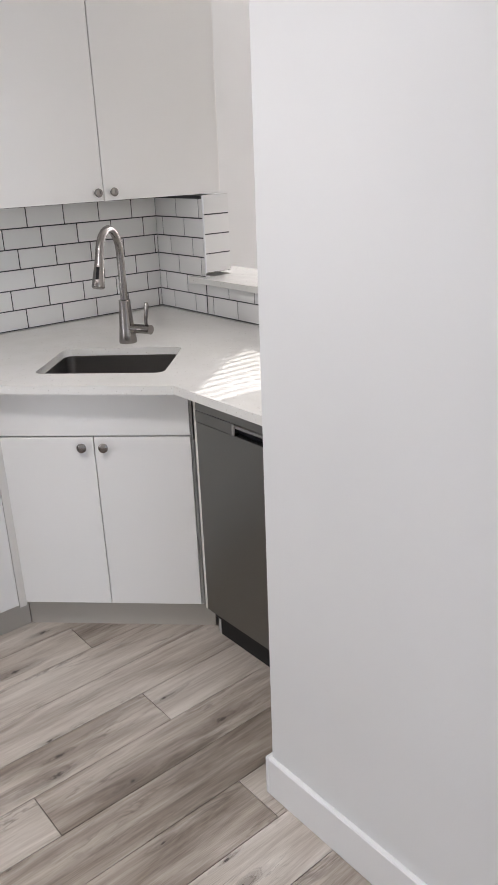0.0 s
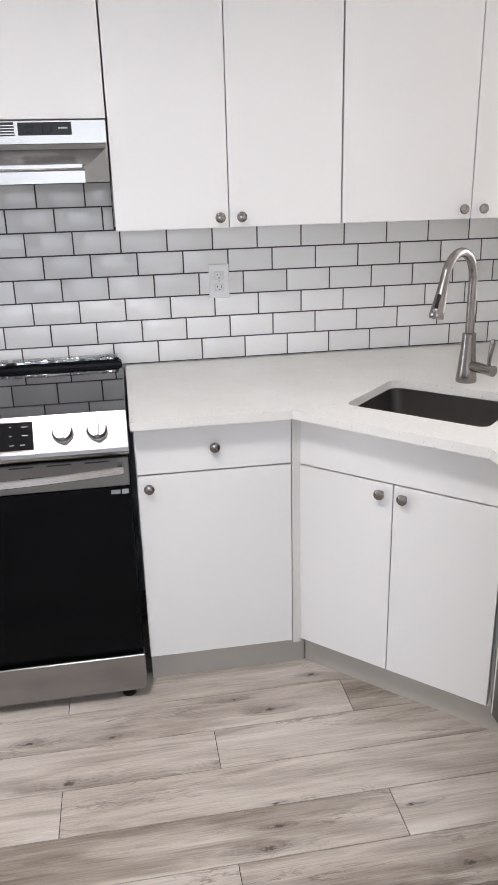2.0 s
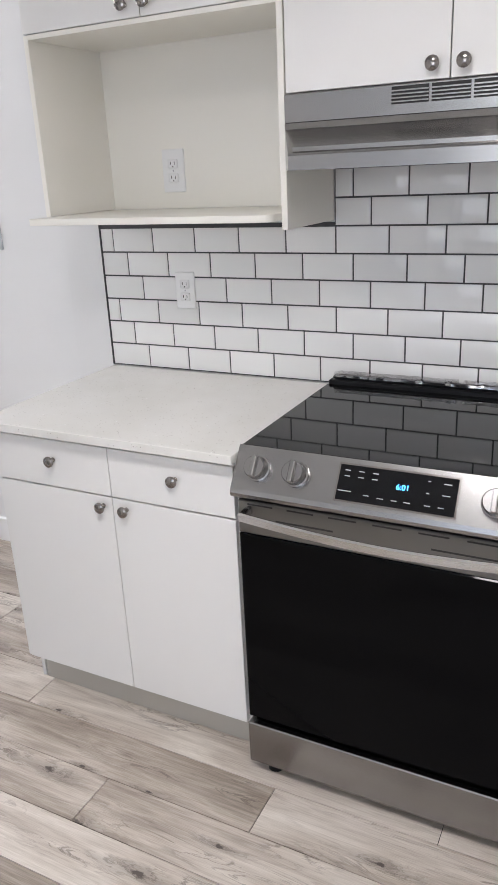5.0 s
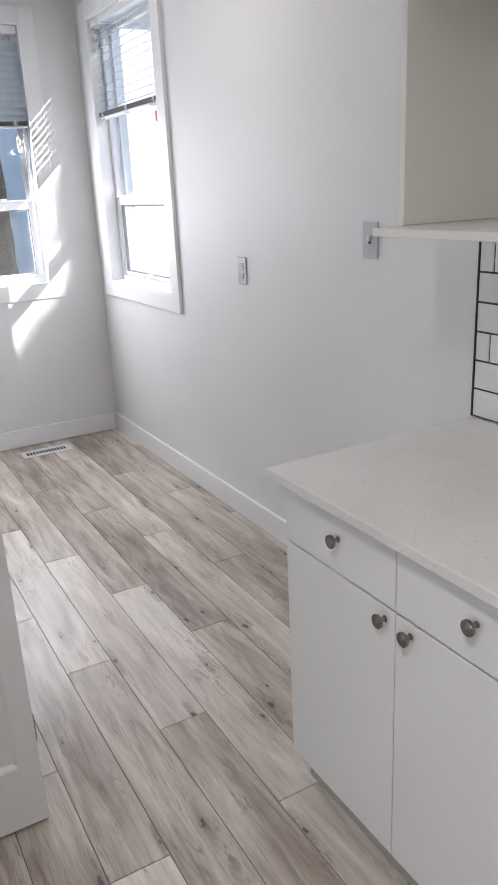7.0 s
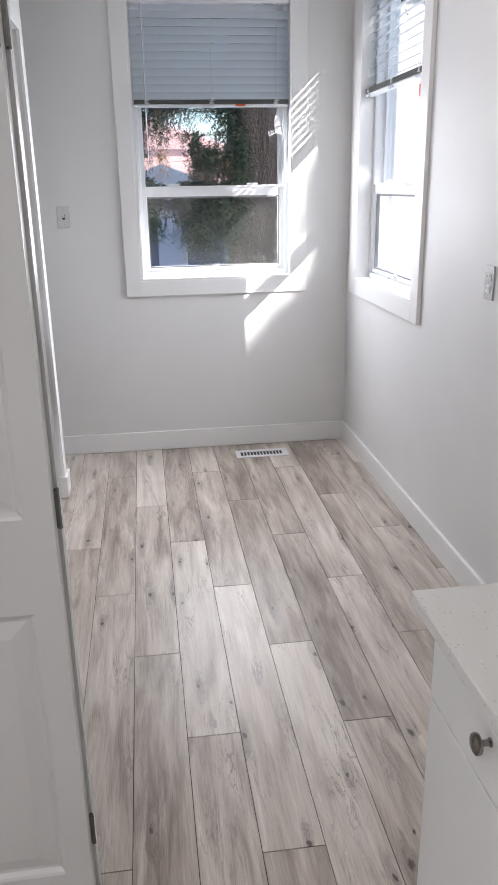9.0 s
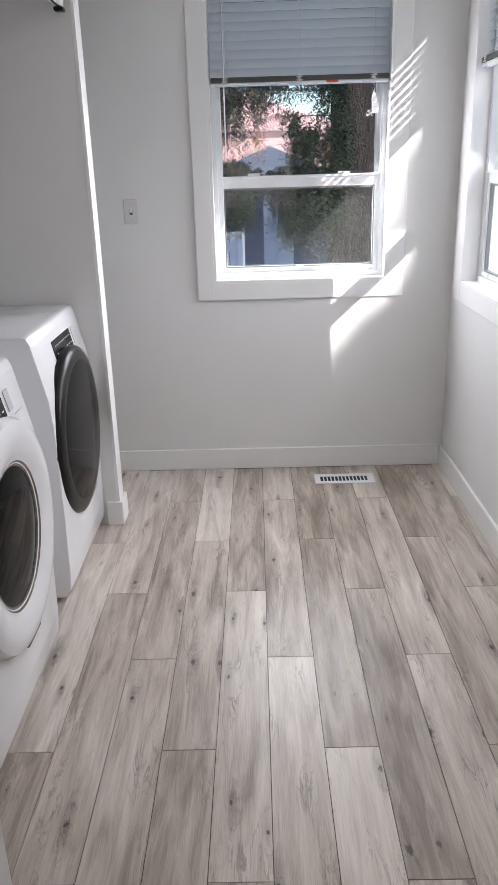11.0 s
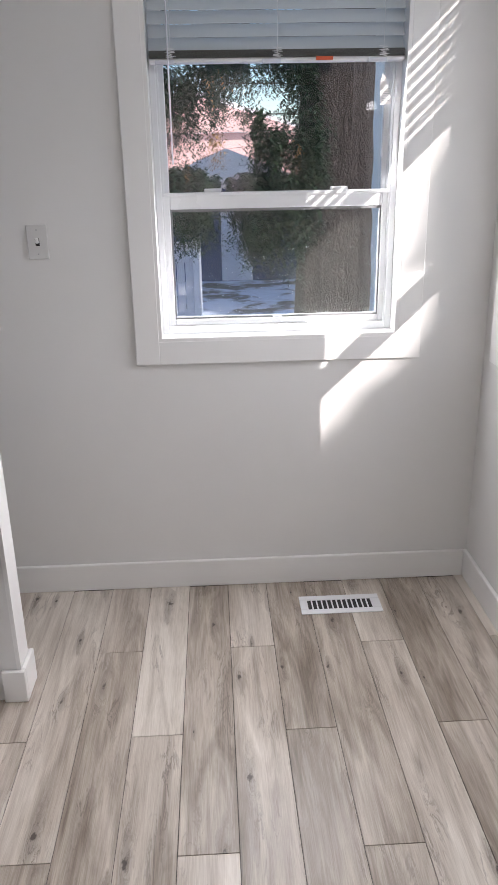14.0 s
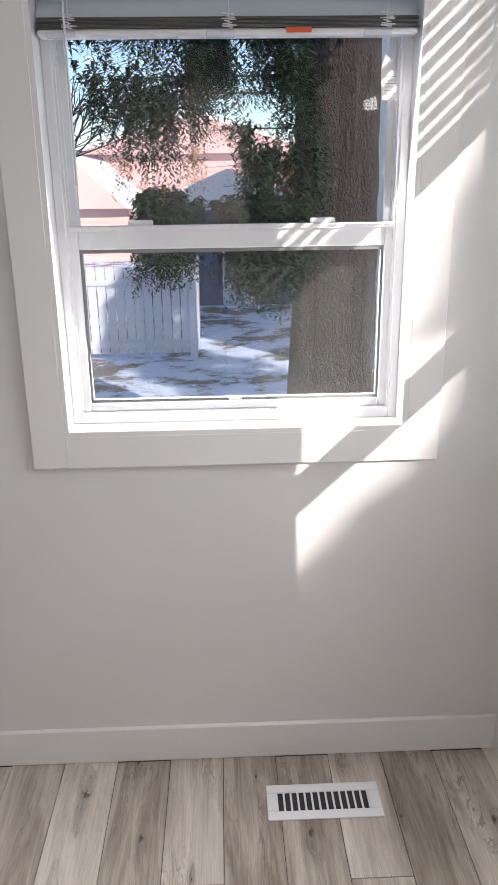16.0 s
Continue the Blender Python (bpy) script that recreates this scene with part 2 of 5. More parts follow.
def glass_material(name="window_glass", tint=(0.97, 0.99, 0.985)):
    """Clear pane: sees straight through, and mirrors more at a slant (Schlick's curve)."""
    m = Mat(name)
    m.t.nodes.remove(m.b)
    out = m.t.nodes["Material Output"]
    clear = m.node("ShaderNodeBsdfTransparent", Color=(*tint, 1))
    shine = m.node("ShaderNodeBsdfGlossy", Roughness=0.01)
    lw = m.node("ShaderNodeLayerWeight", Blend=0.5)
    fac = m.math("ADD", m.math("MULTIPLY", m.math("POWER", lw.outputs["Facing"], 5.0), 0.6), 0.035)
    mx = m.t.nodes.new("ShaderNodeMixShader")
    m.link(fac, mx.inputs[0])
    m.link(clear.outputs[0], mx.inputs[1])
    m.link(shine.outputs[0], mx.inputs[2])
    m.link(mx.outputs[0], out.inputs["Surface"])
    return m.m


GLASS = glass_material()


def screen_material():
    """Insect screen: fine grey mesh, mostly open."""
    m = Mat("insect_screen")
    m.t.nodes.remove(m.b)
    out = m.t.nodes["Material Output"]
    clear = m.node("ShaderNodeBsdfTransparent", Color=(1, 1, 1, 1))
    wire = m.node("ShaderNodeBsdfDiffuse", Color=(0.92, 0.91, 0.84, 1))
    mx = m.t.nodes.new("ShaderNodeMixShader")
    mx.inputs[0].default_value = 0.022
    m.link(clear.outputs[0], mx.inputs[1])
    m.link(wire.outputs[0], mx.inputs[2])
    m.link(mx.outputs[0], out.inputs["Surface"])
    return m.m


SCREEN = screen_material()


def slat_material():
    m = Mat("vinyl_slat", (0.58, 0.62, 0.64), 0.35)
    m.b.inputs["Subsurface Weight"].default_value = 0.0
    glow = m.node("ShaderNodeBsdfTranslucent", Color=(0.75, 0.80, 0.84, 1))
    mx = m.t.nodes.new("ShaderNodeMixShader")
    mx.inputs[0].default_value = 0.16
    out = m.t.nodes["Material Output"]
    m.link(m.b.outputs[0], mx.inputs[1])
    m.link(glow.outputs[0], mx.inputs[2])
    m.link(mx.outputs[0], out.inputs["Surface"])
    return m.m


SLAT = slat_material()


def clear_wrap():
    m = Mat("clear_film")
    m.t.nodes.remove(m.b)
    out = m.t.nodes["Material Output"]
    clear = m.node("ShaderNodeBsdfTransparent", Color=(0.92, 0.92, 0.93, 1))
    shine = m.node("ShaderNodeBsdfGlossy", Roughness=0.12)
    mx = m.t.nodes.new("ShaderNodeMixShader")
    mx.inputs[0].default_value = 0.35
    m.link(clear.outputs[0], mx.inputs[1])
    m.link(shine.outputs[0], mx.inputs[2])
    m.link(mx.outputs[0], out.inputs["Surface"])
    return m.m


WRAP = clear_wrap()


def emitter(name, colour, strength):
    m = Mat(name, (0, 0, 0))
    m.b.inputs["Emission Color"].default_value = (*colour, 1)
    m.b.inputs["Emission Strength"].default_value = strength
    return m.m


DISPLAY = emitter("blue_display", (0.05, 0.45, 1.0), 3.0)
LAMPGLOW = emitter("lamp_diffuser", (1.0, 0.93, 0.83), 3.0)

# ---- mesh helpers ----


def bm_boxes(*boxes, bevel=0.0, segments=1):
    """One bmesh of boxes given as (x0, x1, y0, y1, z0, z1)."""
    bm = bmesh.new()
    for x0, x1, y0, y1, z0, z1 in boxes:
        x0, x1, y0, y1, z0, z1 = min(x0, x1), max(x0, x1), min(y0, y1), max(y0, y1), min(z0, z1), max(z0, z1)
        vs = [bm.verts.new((x, y, z)) for z in (z0, z1) for x, y in ((x0, y0), (x1, y0), (x1, y1), (x0, y1))]
        for f in ((3, 2, 1, 0), (4, 5, 6, 7), (0, 1, 5, 4), (1, 2, 6, 5), (2, 3, 7, 6), (3, 0, 4, 7)):
            bm.faces.new([vs[i] for i in f])
    if bevel:
        bmesh.ops.bevel(bm, geom=bm.edges[:], offset=bevel, segments=segments, affect="EDGES", profile=0.5)
    return bm


def bm_prism(outline, lo, hi, axis="z", bevel=0.0, segments=1):
    """A prism over an outline of pairs, along an axis."""
    put = {"z": lambda a, b, c: (a, b, c), "x": lambda a, b, c: (c, a, b), "y": lambda a, b, c: (a, c, b)}[axis]
    bm = bmesh.new()
    low = [bm.verts.new(put(a, b, lo)) for a, b in outline]
    top = [bm.verts.new(put(a, b, hi)) for a, b in outline]
    n = len(outline)
    bm.faces.new(low[::-1])
    bm.faces.new(top)
    for i in range(n):
        bm.faces.new((low[i], low[(i + 1) % n], top[(i + 1) % n], top[i]))
    bmesh.ops.recalc_face_normals(bm, faces=bm.faces[:])
    if bevel:
        bmesh.ops.bevel(bm, geom=bm.edges[:], offset=bevel, segments=segments, affect="EDGES", profile=0.5)
    return bm


def bm_lathe(profile, turns=24):
    """A turned shape round z from (radius, height) pairs."""
    bm = bmesh.new()
    rings = []
    for r, z in profile:
        if r < 1e-6:
            rings.append([bm.verts.new((0, 0, z))])
        else:
            rings.append([bm.verts.new((r * math.cos(2 * math.pi * k / turns), r * math.sin(2 * math.pi * k / turns), z)) for k in range(turns)])
    for a, b in zip(rings, rings[1:]):
        for k in range(turns):
            j = (k + 1) % turns
            if len(a) == 1:
                bm.faces.new((a[0], b[j], b[k]))
            elif len(b) == 1:
                bm.faces.new((a[k], a[j], b[0]))
            else:
                bm.faces.new((a[k], a[j], b[j], b[k]))
    for ring, flip in ((rings[0], True), (rings[-1], False)):
        if len(ring) > 1:
            bm.faces.new(ring[::-1] if flip else ring)
    bmesh.ops.recalc_face_normals(bm, faces=bm.faces[:])
    return bm


def bm_tube(points, radius, turns=12, radii=None):
    """A round tube along points."""
    bm = bmesh.new()
    pts = [Vector(p) for p in points]
    rings = []
    side = None
    for i, p in enumerate(pts):
        d = (pts[min(i + 1, len(pts) - 1)] - pts[max(i - 1, 0)]).normalized()
        if side is None:
            side = d.orthogonal().normalized()
        side = (side - d * side.dot(d)).normalized()
        up = d.cross(side)
        r = radii[i] if radii else radius
        rings.append([bm.verts.new(p + r * (math.cos(2 * math.pi * k / turns) * side + math.sin(2 * math.pi * k / turns) * up)) for k in range(turns)])
    for a, b in zip(rings, rings[1:]):
        for k in range(turns):
            bm.faces.new((a[k], a[(k + 1) % turns], b[(k + 1) % turns], b[k]))
    bm.faces.new(rings[0][::-1])
    bm.faces.new(rings[-1])
    bmesh.ops.recalc_face_normals(bm, faces=bm.faces[:])
    return bm


def mesh_of(name, bm, material, smooth=False):
    me = bpy.data.meshes.new(name)
    bm.to_mesh(me)
    bm.free()
    me.materials.append(material)
    if smooth:
        for p in me.polygons:
            p.use_smooth = True
        me.set_sharp_from_angle(angle=radians(35))
    return me


def part(name, bm, material, parent, label="", smooth=False, m=None):
    ob = new(name, mesh_of(name, bm, material, smooth) if isinstance(bm, bmesh.types.BMesh) else bm)
    ob.parent = parent
    if m is not None:
        ob.matrix_basis = m
    return tagged(ob, label)


def thing(name, label, category, group="", place=None, kind=""):
    ob = new(name)
    if place is not None:
        ob.matrix_basis = place
    return tagged(ob, label, category, group, kind)


def structure(name, bm, material, label="", category="", smooth=False):
    return tagged(new(name, mesh_of(name, bm, material, smooth)), label, category, "", "structure")


# ---- plan, in metres ----
CEILING = 2.62
XW, YN = -4.93, 0.138            # west wall, recessed north wall
XJ = -1.735                      # where the kitchen wall steps forward to y = 0
XE = 1.53                        # tiled wall beside the dishwasher
XP, YP = 0.645, -1.693           # end of the partition by the dishwasher
COUNTER = 0.908
W1 = dict(lo=-1.055, hi=-0.193, z0=1.005, z1=2.45)
W2 = dict(cl=0.125, lo=-4.70, hi=-3.79, z0=1.005, z1=2.45)
W3 = dict(lo=2.66, hi=3.80, z0=0.95, z1=2.42)

# ---- walls, floor slab, ceiling ----


def wall_with_hole(name, axis, face, back, lo, hi, hole, label):
    """A wall along x (axis 'x') or y, with one opening (lo, hi, z0, z1)."""
    h0, h1, z0, z1 = hole
    cells = [(lo, h0, 0, CEILING), (h1, hi, 0, CEILING), (h0, h1, 0, z0), (h0, h1, z1, CEILING)]
    boxes = [(a, b, face, back, c, d) if axis == "x" else (face, back, a, b, c, d) for a, b, c, d in cells if b - a > 1e-4 and d - c > 1e-4]
    return structure(name, bm_boxes(*boxes), WALL, label, "wall")


floor = structure("floor", bm_boxes((-5.2, 4.4, -5.7, 0.36, -0.12, -0.004)), PLANKGAP, "grey-brown wood-look vinyl plank floor with dark knots", "floor")
structure("ceiling", bm_boxes((-5.2, 4.4, -5.7, 0.36, CEILING, CEILING + 0.12)), CEIL, "plain white painted ceiling", "ceiling")
wall_with_hole("wall_west", "y", XW, XW - 0.18, -5.5, YN, (W1["lo"], W1["hi"], W1["z0"], W1["z1"]), "light grey-white painted wall with a cased window")
wall_with_hole("wall_north", "x", YN, YN + 0.18, XW - 0.18, XJ, (W2["lo"], W2["hi"], W2["z0"], W2["z1"]), "light grey-white painted wall with a cased window")
structure("wall_kitchen", bm_boxes((XJ, 1.66, 0.0055, 0.318, 0, CEILING)), WALL, "white painted kitchen wall behind the tiles", "wall")
wall_with_hole("wall_dining", "x", 0.10, 0.318, 1.66, 4.3, (W3["lo"], W3["hi"], W3["z0"], W3["z1"]), "white painted wall with a window behind blinds")
structure("wall_east", bm_boxes((4.2, 4.38, -5.5, 0.10, 0, CEILING)), WALL, "plain white painted wall", "wall")
wall_with_hole("wall_south", "x", -5.5, -5.68, XW - 0.18, 4.38, (-1.25, 0.6, 0.3, 2.4), "white painted wall with a wide glazed opening")
structure("column", bm_boxes((XE + 0.0055, 1.66, -0.3245, 0.0055, 1.075, 1.3755), (XE + 0.0055, 1.66, -0.3245, 0.0055, 2.147, CEILING)), WALL, "white painted wall end above the half wall", "wall")
structure("half_wall", bm_boxes((XE + 0.0055, 1.66, -1.70, 0.0055, 0, 1.036)), WALL, "half-height wall under the ledge", "wall")
structure("wall_partition", bm_boxes((XP, XP + 0.12, -5.5, YP, 0, CEILING), (XP + 0.12, 1.66, YP - 0.12, YP, 0, CEILING)), WALL,
          "white painted partition end by the dishwasher", "wall")
structure("closet_wall_west", bm_boxes((-4.36, -4.262, -2.5, -1.50, 0, CEILING)), WALL, "grey-white painted closet side wall", "wall")
structure("closet_wall_east", bm_boxes((-1.775, -1.66, -2.5, -1.50, 0, CEILING)), WALL, "grey-white painted closet side wall", "wall")
structure("closet_wall_back", bm_boxes((-4.262, -1.775, -2.62, -2.5, 0, CEILING)), WALL, "grey-white painted closet back wall", "wall")
structure("closet_header", bm_boxes((-4.262, -1.775, -1.60, -1.50, 2.15, CEILING)), WALL, "white painted header over the laundry closet", "wall")
structure("wall_living_west", bm_boxes((-1.78, -1.66, -5.5, -2.62, 0, CEILING)), WALL, "plain white painted wall", "wall")

# ---- baseboards ----
BH = 0.115


def baseboard(name, *runs):
    bm = bm_boxes(*[(*r, 0.0, BH) for r in runs], bevel=0.003)
    return structure(name, bm, TRIM, "white painted flat baseboard", "baseboard")


baseboard("baseboard_west", (XW, XW + 0.016, -5.4, YN - 0.016))
baseboard("baseboard_north", (XW, XJ - 0.002, YN - 0.016, YN))
baseboard("baseboard_partition", (XP - 0.015, XP, -5.4, YP), (XP - 0.015, XP + 0.12, YP, YP + 0.013))
baseboard("baseboard_closet", (-4.262, -4.247, -1.56, -1.485), (-4.375, -4.262, -1.50, -1.485), (-4.375, -4.36, -2.5, -1.50))
# corner trim down the closet opening
structure("trim_closet_corner", bm_boxes((-4.264, -4.258, -1.512, -1.498, BH, 2.15), bevel=0.001), TRIM, "white painted corner bead", "trim")

# ---- windows ----


def window(name, along, at, out, w, label, screen):
    """A single-hung window. along: 'x' or 'y', the way its width runs; at: the wall face; out: +1 or -1, the way outdoors."""

    def box(a, b, d0, d1, z0, z1):
        p, q = at + out * d0, at + out * d1
        return (p, q, a, b, z0, z1) if along == "y" else (a, b, p, q, z0, z1)

    lo, hi, z0, z1 = w["lo"], w["hi"], w["z0"], w["z1"]
    win = thing(name, label, "window", kind="structure")
    c = 0.084
    cl = w.get("cl", c)
    part("casing", bm_boxes(box(lo - cl, lo, -0.018, -0.0005, z0 - c, z1 + c), box(hi, hi + c, -0.018, -0.0005, z0 - c, z1 + c),
                            box(lo, hi, -0.018, -0.0005, z0 - c, z0), box(lo, hi, -0.018, -0.0005, z1, z1 + c), bevel=0.0015), TRIM, win, "flat white painted casing")
    part("jamb", bm_boxes(box(lo - 0.001, lo + 0.012, -0.017, 0.075, z0, z1), box(hi - 0.012, hi + 0.001, -0.017, 0.075, z0, z1),
                          box(lo + 0.012, hi - 0.012, -0.017, 0.075, z0 - 0.001, z0 + 0.012), box(lo + 0.012, hi - 0.012, -0.017, 0.075, z1 - 0.012, z1)), TRIM, win)
    a, b = lo + 0.012, hi - 0.012
    f = 0.022
    part("window_frame", bm_boxes(box(a, a + f, 0.055, 0.150, z0 + 0.012, z1 - 0.012), box(b - f, b, 0.055, 0.150, z0 + 0.012, z1 - 0.012),
                                  box(a + f, b - f, 0.055, 0.150, z0 + 0.012, z0 + 0.040), box(a + f, b - f, 0.055, 0.150, z1 - 0.04, z1 - 0.012), bevel=0.002), VINYL, win, "white vinyl window frame")
    part("track", bm_boxes(box(a + f, a + f + 0.006, 0.060, 0.066, z0 + 0.04, z1 - 0.04), box(a + f, a + f + 0.006, 0.100, 0.106, z0 + 0.04, z1 - 0.04),
                           box(b - f - 0.006, b - f, 0.060, 0.066, z0 + 0.04, z1 - 0.04), box(b - f - 0.006, b - f, 0.100, 0.106, z0 + 0.04, z1 - 0.04)), VINYL, win)
    mid = 1.508
    # lower sash, nearer the room
    s0, s1, r = a + f + 0.003, b - f - 0.003, 0.034
    zb, zt = z0 + 0.041, mid
    low = part("lower_sash", bm_boxes(box(s0 - 0.02, s0 + r - 0.012, 0.066, 0.098, zb, zt), box(s1 - r + 0.012, s1 + 0.02, 0.066, 0.098, zb, zt),
                                      box(s0 + r - 0.012, s1 - r + 0.012, 0.066, 0.098, zb, zb + 0.022), box(s0 + r - 0.012, s1 - r + 0.012, 0.066, 0.098, zt - 0.055, zt), bevel=0.003), VINYL, win, "white vinyl lower sash")
    part("bead", bm_boxes(box(s0 + r - 0.014, s0 + r - 0.006, 0.072, 0.090, zb + 0.021, zt - 0.054), box(s1 - r + 0.006, s1 - r + 0.014, 0.072, 0.090, zb + 0.021, zt - 0.054),
                          box(s0 + r - 0.006, s1 - r + 0.006, 0.072, 0.090, zt - 0.064, zt - 0.054), box(s0 + r - 0.006, s1 - r + 0.006, 0.072, 0.090, zb + 0.021, zb + 0.029)), GREYSEAL, low, "grey glazing seal")
    pane = part("pane", bm_boxes(box(s0 + r - 0.008, s1 - r + 0.008, 0.079, 0.083, zb + 0.02, zt - 0.05)), GLASS, win, "clear window glass")
    pane.visible_shadow = False
    part("sash_rail", bm_boxes(box(s0, s1, 0.058, 0.066, zt - 0.012, zt), bevel=0.002), VINYL, low)
    for k in (0.22, 0.78):
        y = s0 + (s1 - s0) * k
        part("tilt_latch", bm_boxes(box(y - 0.03, y + 0.03, 0.070, 0.090, zt, zt + 0.012), bevel=0.003), VINYL, low, "small white sash latch")
    y = (s0 + s1) / 2
    part("pull_tab", bm_boxes(box(y - 0.016, y - 0.011, 0.058, 0.066, zb + 0.005, zb + 0.030), box(y + 0.011, y + 0.016, 0.058, 0.066, zb + 0.005, zb + 0.030),
                              box(y - 0.011, y + 0.011, 0.058, 0.066, zb + 0.025, zb + 0.030)), VINYL, low, "small white pull tab")
    # upper sash, outside the lower one
    up = part("upper_sash", bm_boxes(box(s0 - 0.01, s0 + 0.020, 0.106, 0.136, zt - 0.045, z1 - 0.04), box(s1 - 0.020, s1 + 0.01, 0.106, 0.136, zt - 0.045, z1 - 0.04),
                                     box(s0 + 0.020, s1 - 0.020, 0.106, 0.136, zt - 0.045, zt - 0.010), box(s0 + 0.020, s1 - 0.020, 0.106, 0.136, z1 - 0.07, z1 - 0.04), bevel=0.002), VINYL, win, "white vinyl upper sash")
    pane = part("pane", bm_boxes(box(s0 + 0.018, s1 - 0.018, 0.119, 0.123, zt - 0.012, z1 - 0.068)), GLASS, win, "clear window glass")
    pane.visible_shadow = False
    if screen:
        net = part("insect_screen", bm_boxes(box(s0 + 0.002, s1 - 0.002, 0.142, 0.1425, zb, zt - 0.02)), SCREEN, win, "fine grey insect screen")
        net.visible_shadow = False
    return win


GREYSEAL = Mat("grey_seal", (0.22, 0.225, 0.23), 0.6).m
window("window_1", "y", XW, -1, W1, "white vinyl single-hung window with flat white casing", True)
window("window_2", "x", YN, 1, W2, "white vinyl single-hung window with flat white casing", True)
window("window_3", "x", 0.10, 1, W3, "white vinyl window in the next room", False)


def blind(name, along, at, out, w, bottom, label, full=False, tilt=58, pitch=0.0385, wand=None):
    """A horizontal blind, let down as far as bottom, its spare slats stacked on the bottom rail."""
    lo, hi, z1 = w["lo"] + 0.018, w["hi"] - 0.016, w["z1"]
    b = thing(name, label, "window blind")

    def box(a, c, d0, d1, za, zb):
        p, q = at + out * d0, at + out * d1
        return (p, q, a, c, za, zb) if along == "y" else (a, c, p, q, za, zb)

    part("headrail", bm_boxes(box(lo, hi, 0.002, 0.050, z1 - 0.055, z1 - 0.014), bevel=0.002), VINYL, b, "white headrail")
    spare = 0.0 if full else 0.022
    part("bottom_rail", bm_boxes(box(lo, hi, 0.006, 0.050, bottom, bottom + 0.014), bevel=0.004), VINYL, b, "white bottom rail")
    if spare:
        for k in range(9):
            part("stacked_slat", bm_boxes(box(lo + 0.002, hi - 0.001 * (k % 3), 0.004, 0.050, bottom + 0.0145 + k * 0.0025, bottom + 0.0161 + k * 0.0025)), STACK, b)
    start, tilt, pitch, n = bottom + 0.014 + spare + 0.016, radians(tilt), pitch, 6
    bm = bmesh.new()
    cross = []
    for i in range(n + 1):
        u = (i / n - 0.5) * 0.050
        cross.append((u * math.cos(tilt) - (0.0035 * (1 - (2 * i / n - 1) ** 2)) * math.sin(tilt), -u * math.sin(tilt) + 0.0035 * (1 - (2 * i / n - 1) ** 2) * math.cos(tilt)))
    ends = []
    for c in (lo, hi):
        ends.append([bm.verts.new((at + out * (0.028 + d), c, z) if along == "y" else (c, at + out * (0.028 + d), z)) for d, z in cross])
    for i in range(n):
        bm.faces.new((ends[0][i], ends[0][i + 1], ends[1][i + 1], ends[1][i]))
    slat = mesh_of("slat", bm, SLAT, True)
    z = start + 0.004
    while z < z1 - 0.07:
        part("slat", slat, SLAT, b, "pale vinyl slat", m=Matrix.Translation((0, 0, z)))
        z += pitch
    for c in (lo + 0.07, (lo + hi) / 2, hi - 0.07):
        for d in (0.003, 0.053):
            p = at + out * d
            a, e = ((p, c, bottom + 0.014), (p, c, z1 - 0.05)) if along == "y" else ((c, p, bottom + 0.014), (c, p, z1 - 0.05))
            part("ladder_cord", bm_tube([a, e], 0.0009, 5), VINYL, b)
        if spare:
            pts = []
            for k in range(15):
                d, cc = 0.000 - 0.002 * (k % 3), c + 0.017 * math.sin(k * 2.6)
                zz = bottom + 0.012 + 0.0021 * k
                p = at + out * d
                pts.append((p, cc, zz) if along == "y" else (cc, p, zz))
            part("bunched_cord", bm_tube(pts, 0.0013, 5), VINYL, b, "bunched white ladder cord")
            part("cord_clip", bm_boxes(box(c - 0.05, c + 0.012, 0.001, 0.012, bottom - 0.004, bottom + 0.009), bevel=0.002), CLEARP, b, "clear plastic cord clip")
    if wand is not None:
        p = at - out * 0.004
        part("tilt_wand", bm_tube([(p, wand, z1 - 0.06), (p, wand, 1.60)] if along == "y" else [(wand, p, z1 - 0.06), (wand, p, 1.60)], 0.0028, 8), CLEARP, b, "clear plastic tilt wand")
    return b


STACK = Mat("shaded_slat_edge", (0.10, 0.105, 0.10), 0.5).m
CLEARP = Mat("clear_plastic", (0.72, 0.74, 0.80), 0.15).m
blind_west = blind("blind", "y", XW, -1, W1, 1.905, "white horizontal blind raised halfway with bunched cords", tilt=-57, wand=-0.975)
blind_north = blind("blind", "x", YN, 1, W2, 1.925, "white horizontal blind raised halfway beside the corner", tilt=-20)
blind("blind", "x", 0.10, 1, W3, 0.98, "white horizontal blind fully let down", True, -24)

# ---- kitchen wall tiles ----
PX, PZ, Z0, GAP = 0.1545, 0.0757, 0.9125, 0.0043


def tile_mesh(w, h):
    """One glazed tile, its face toward -y, its lower corner at the origin."""
    bm = bm_boxes((0, w, 0, 0.0075, 0, h))
    front = [e for e in bm.edges if all(v.co.y < 1e-6 for v in e.verts)]
    bmesh.ops.bevel(bm, geom=front, offset=0.0016, segments=2, affect="EDGES", profile=0.5)
    return mesh_of("tile", bm, TILE, True)


FULL_TILE = tile_mesh(PX - GAP, PZ - GAP)
TILES = {}


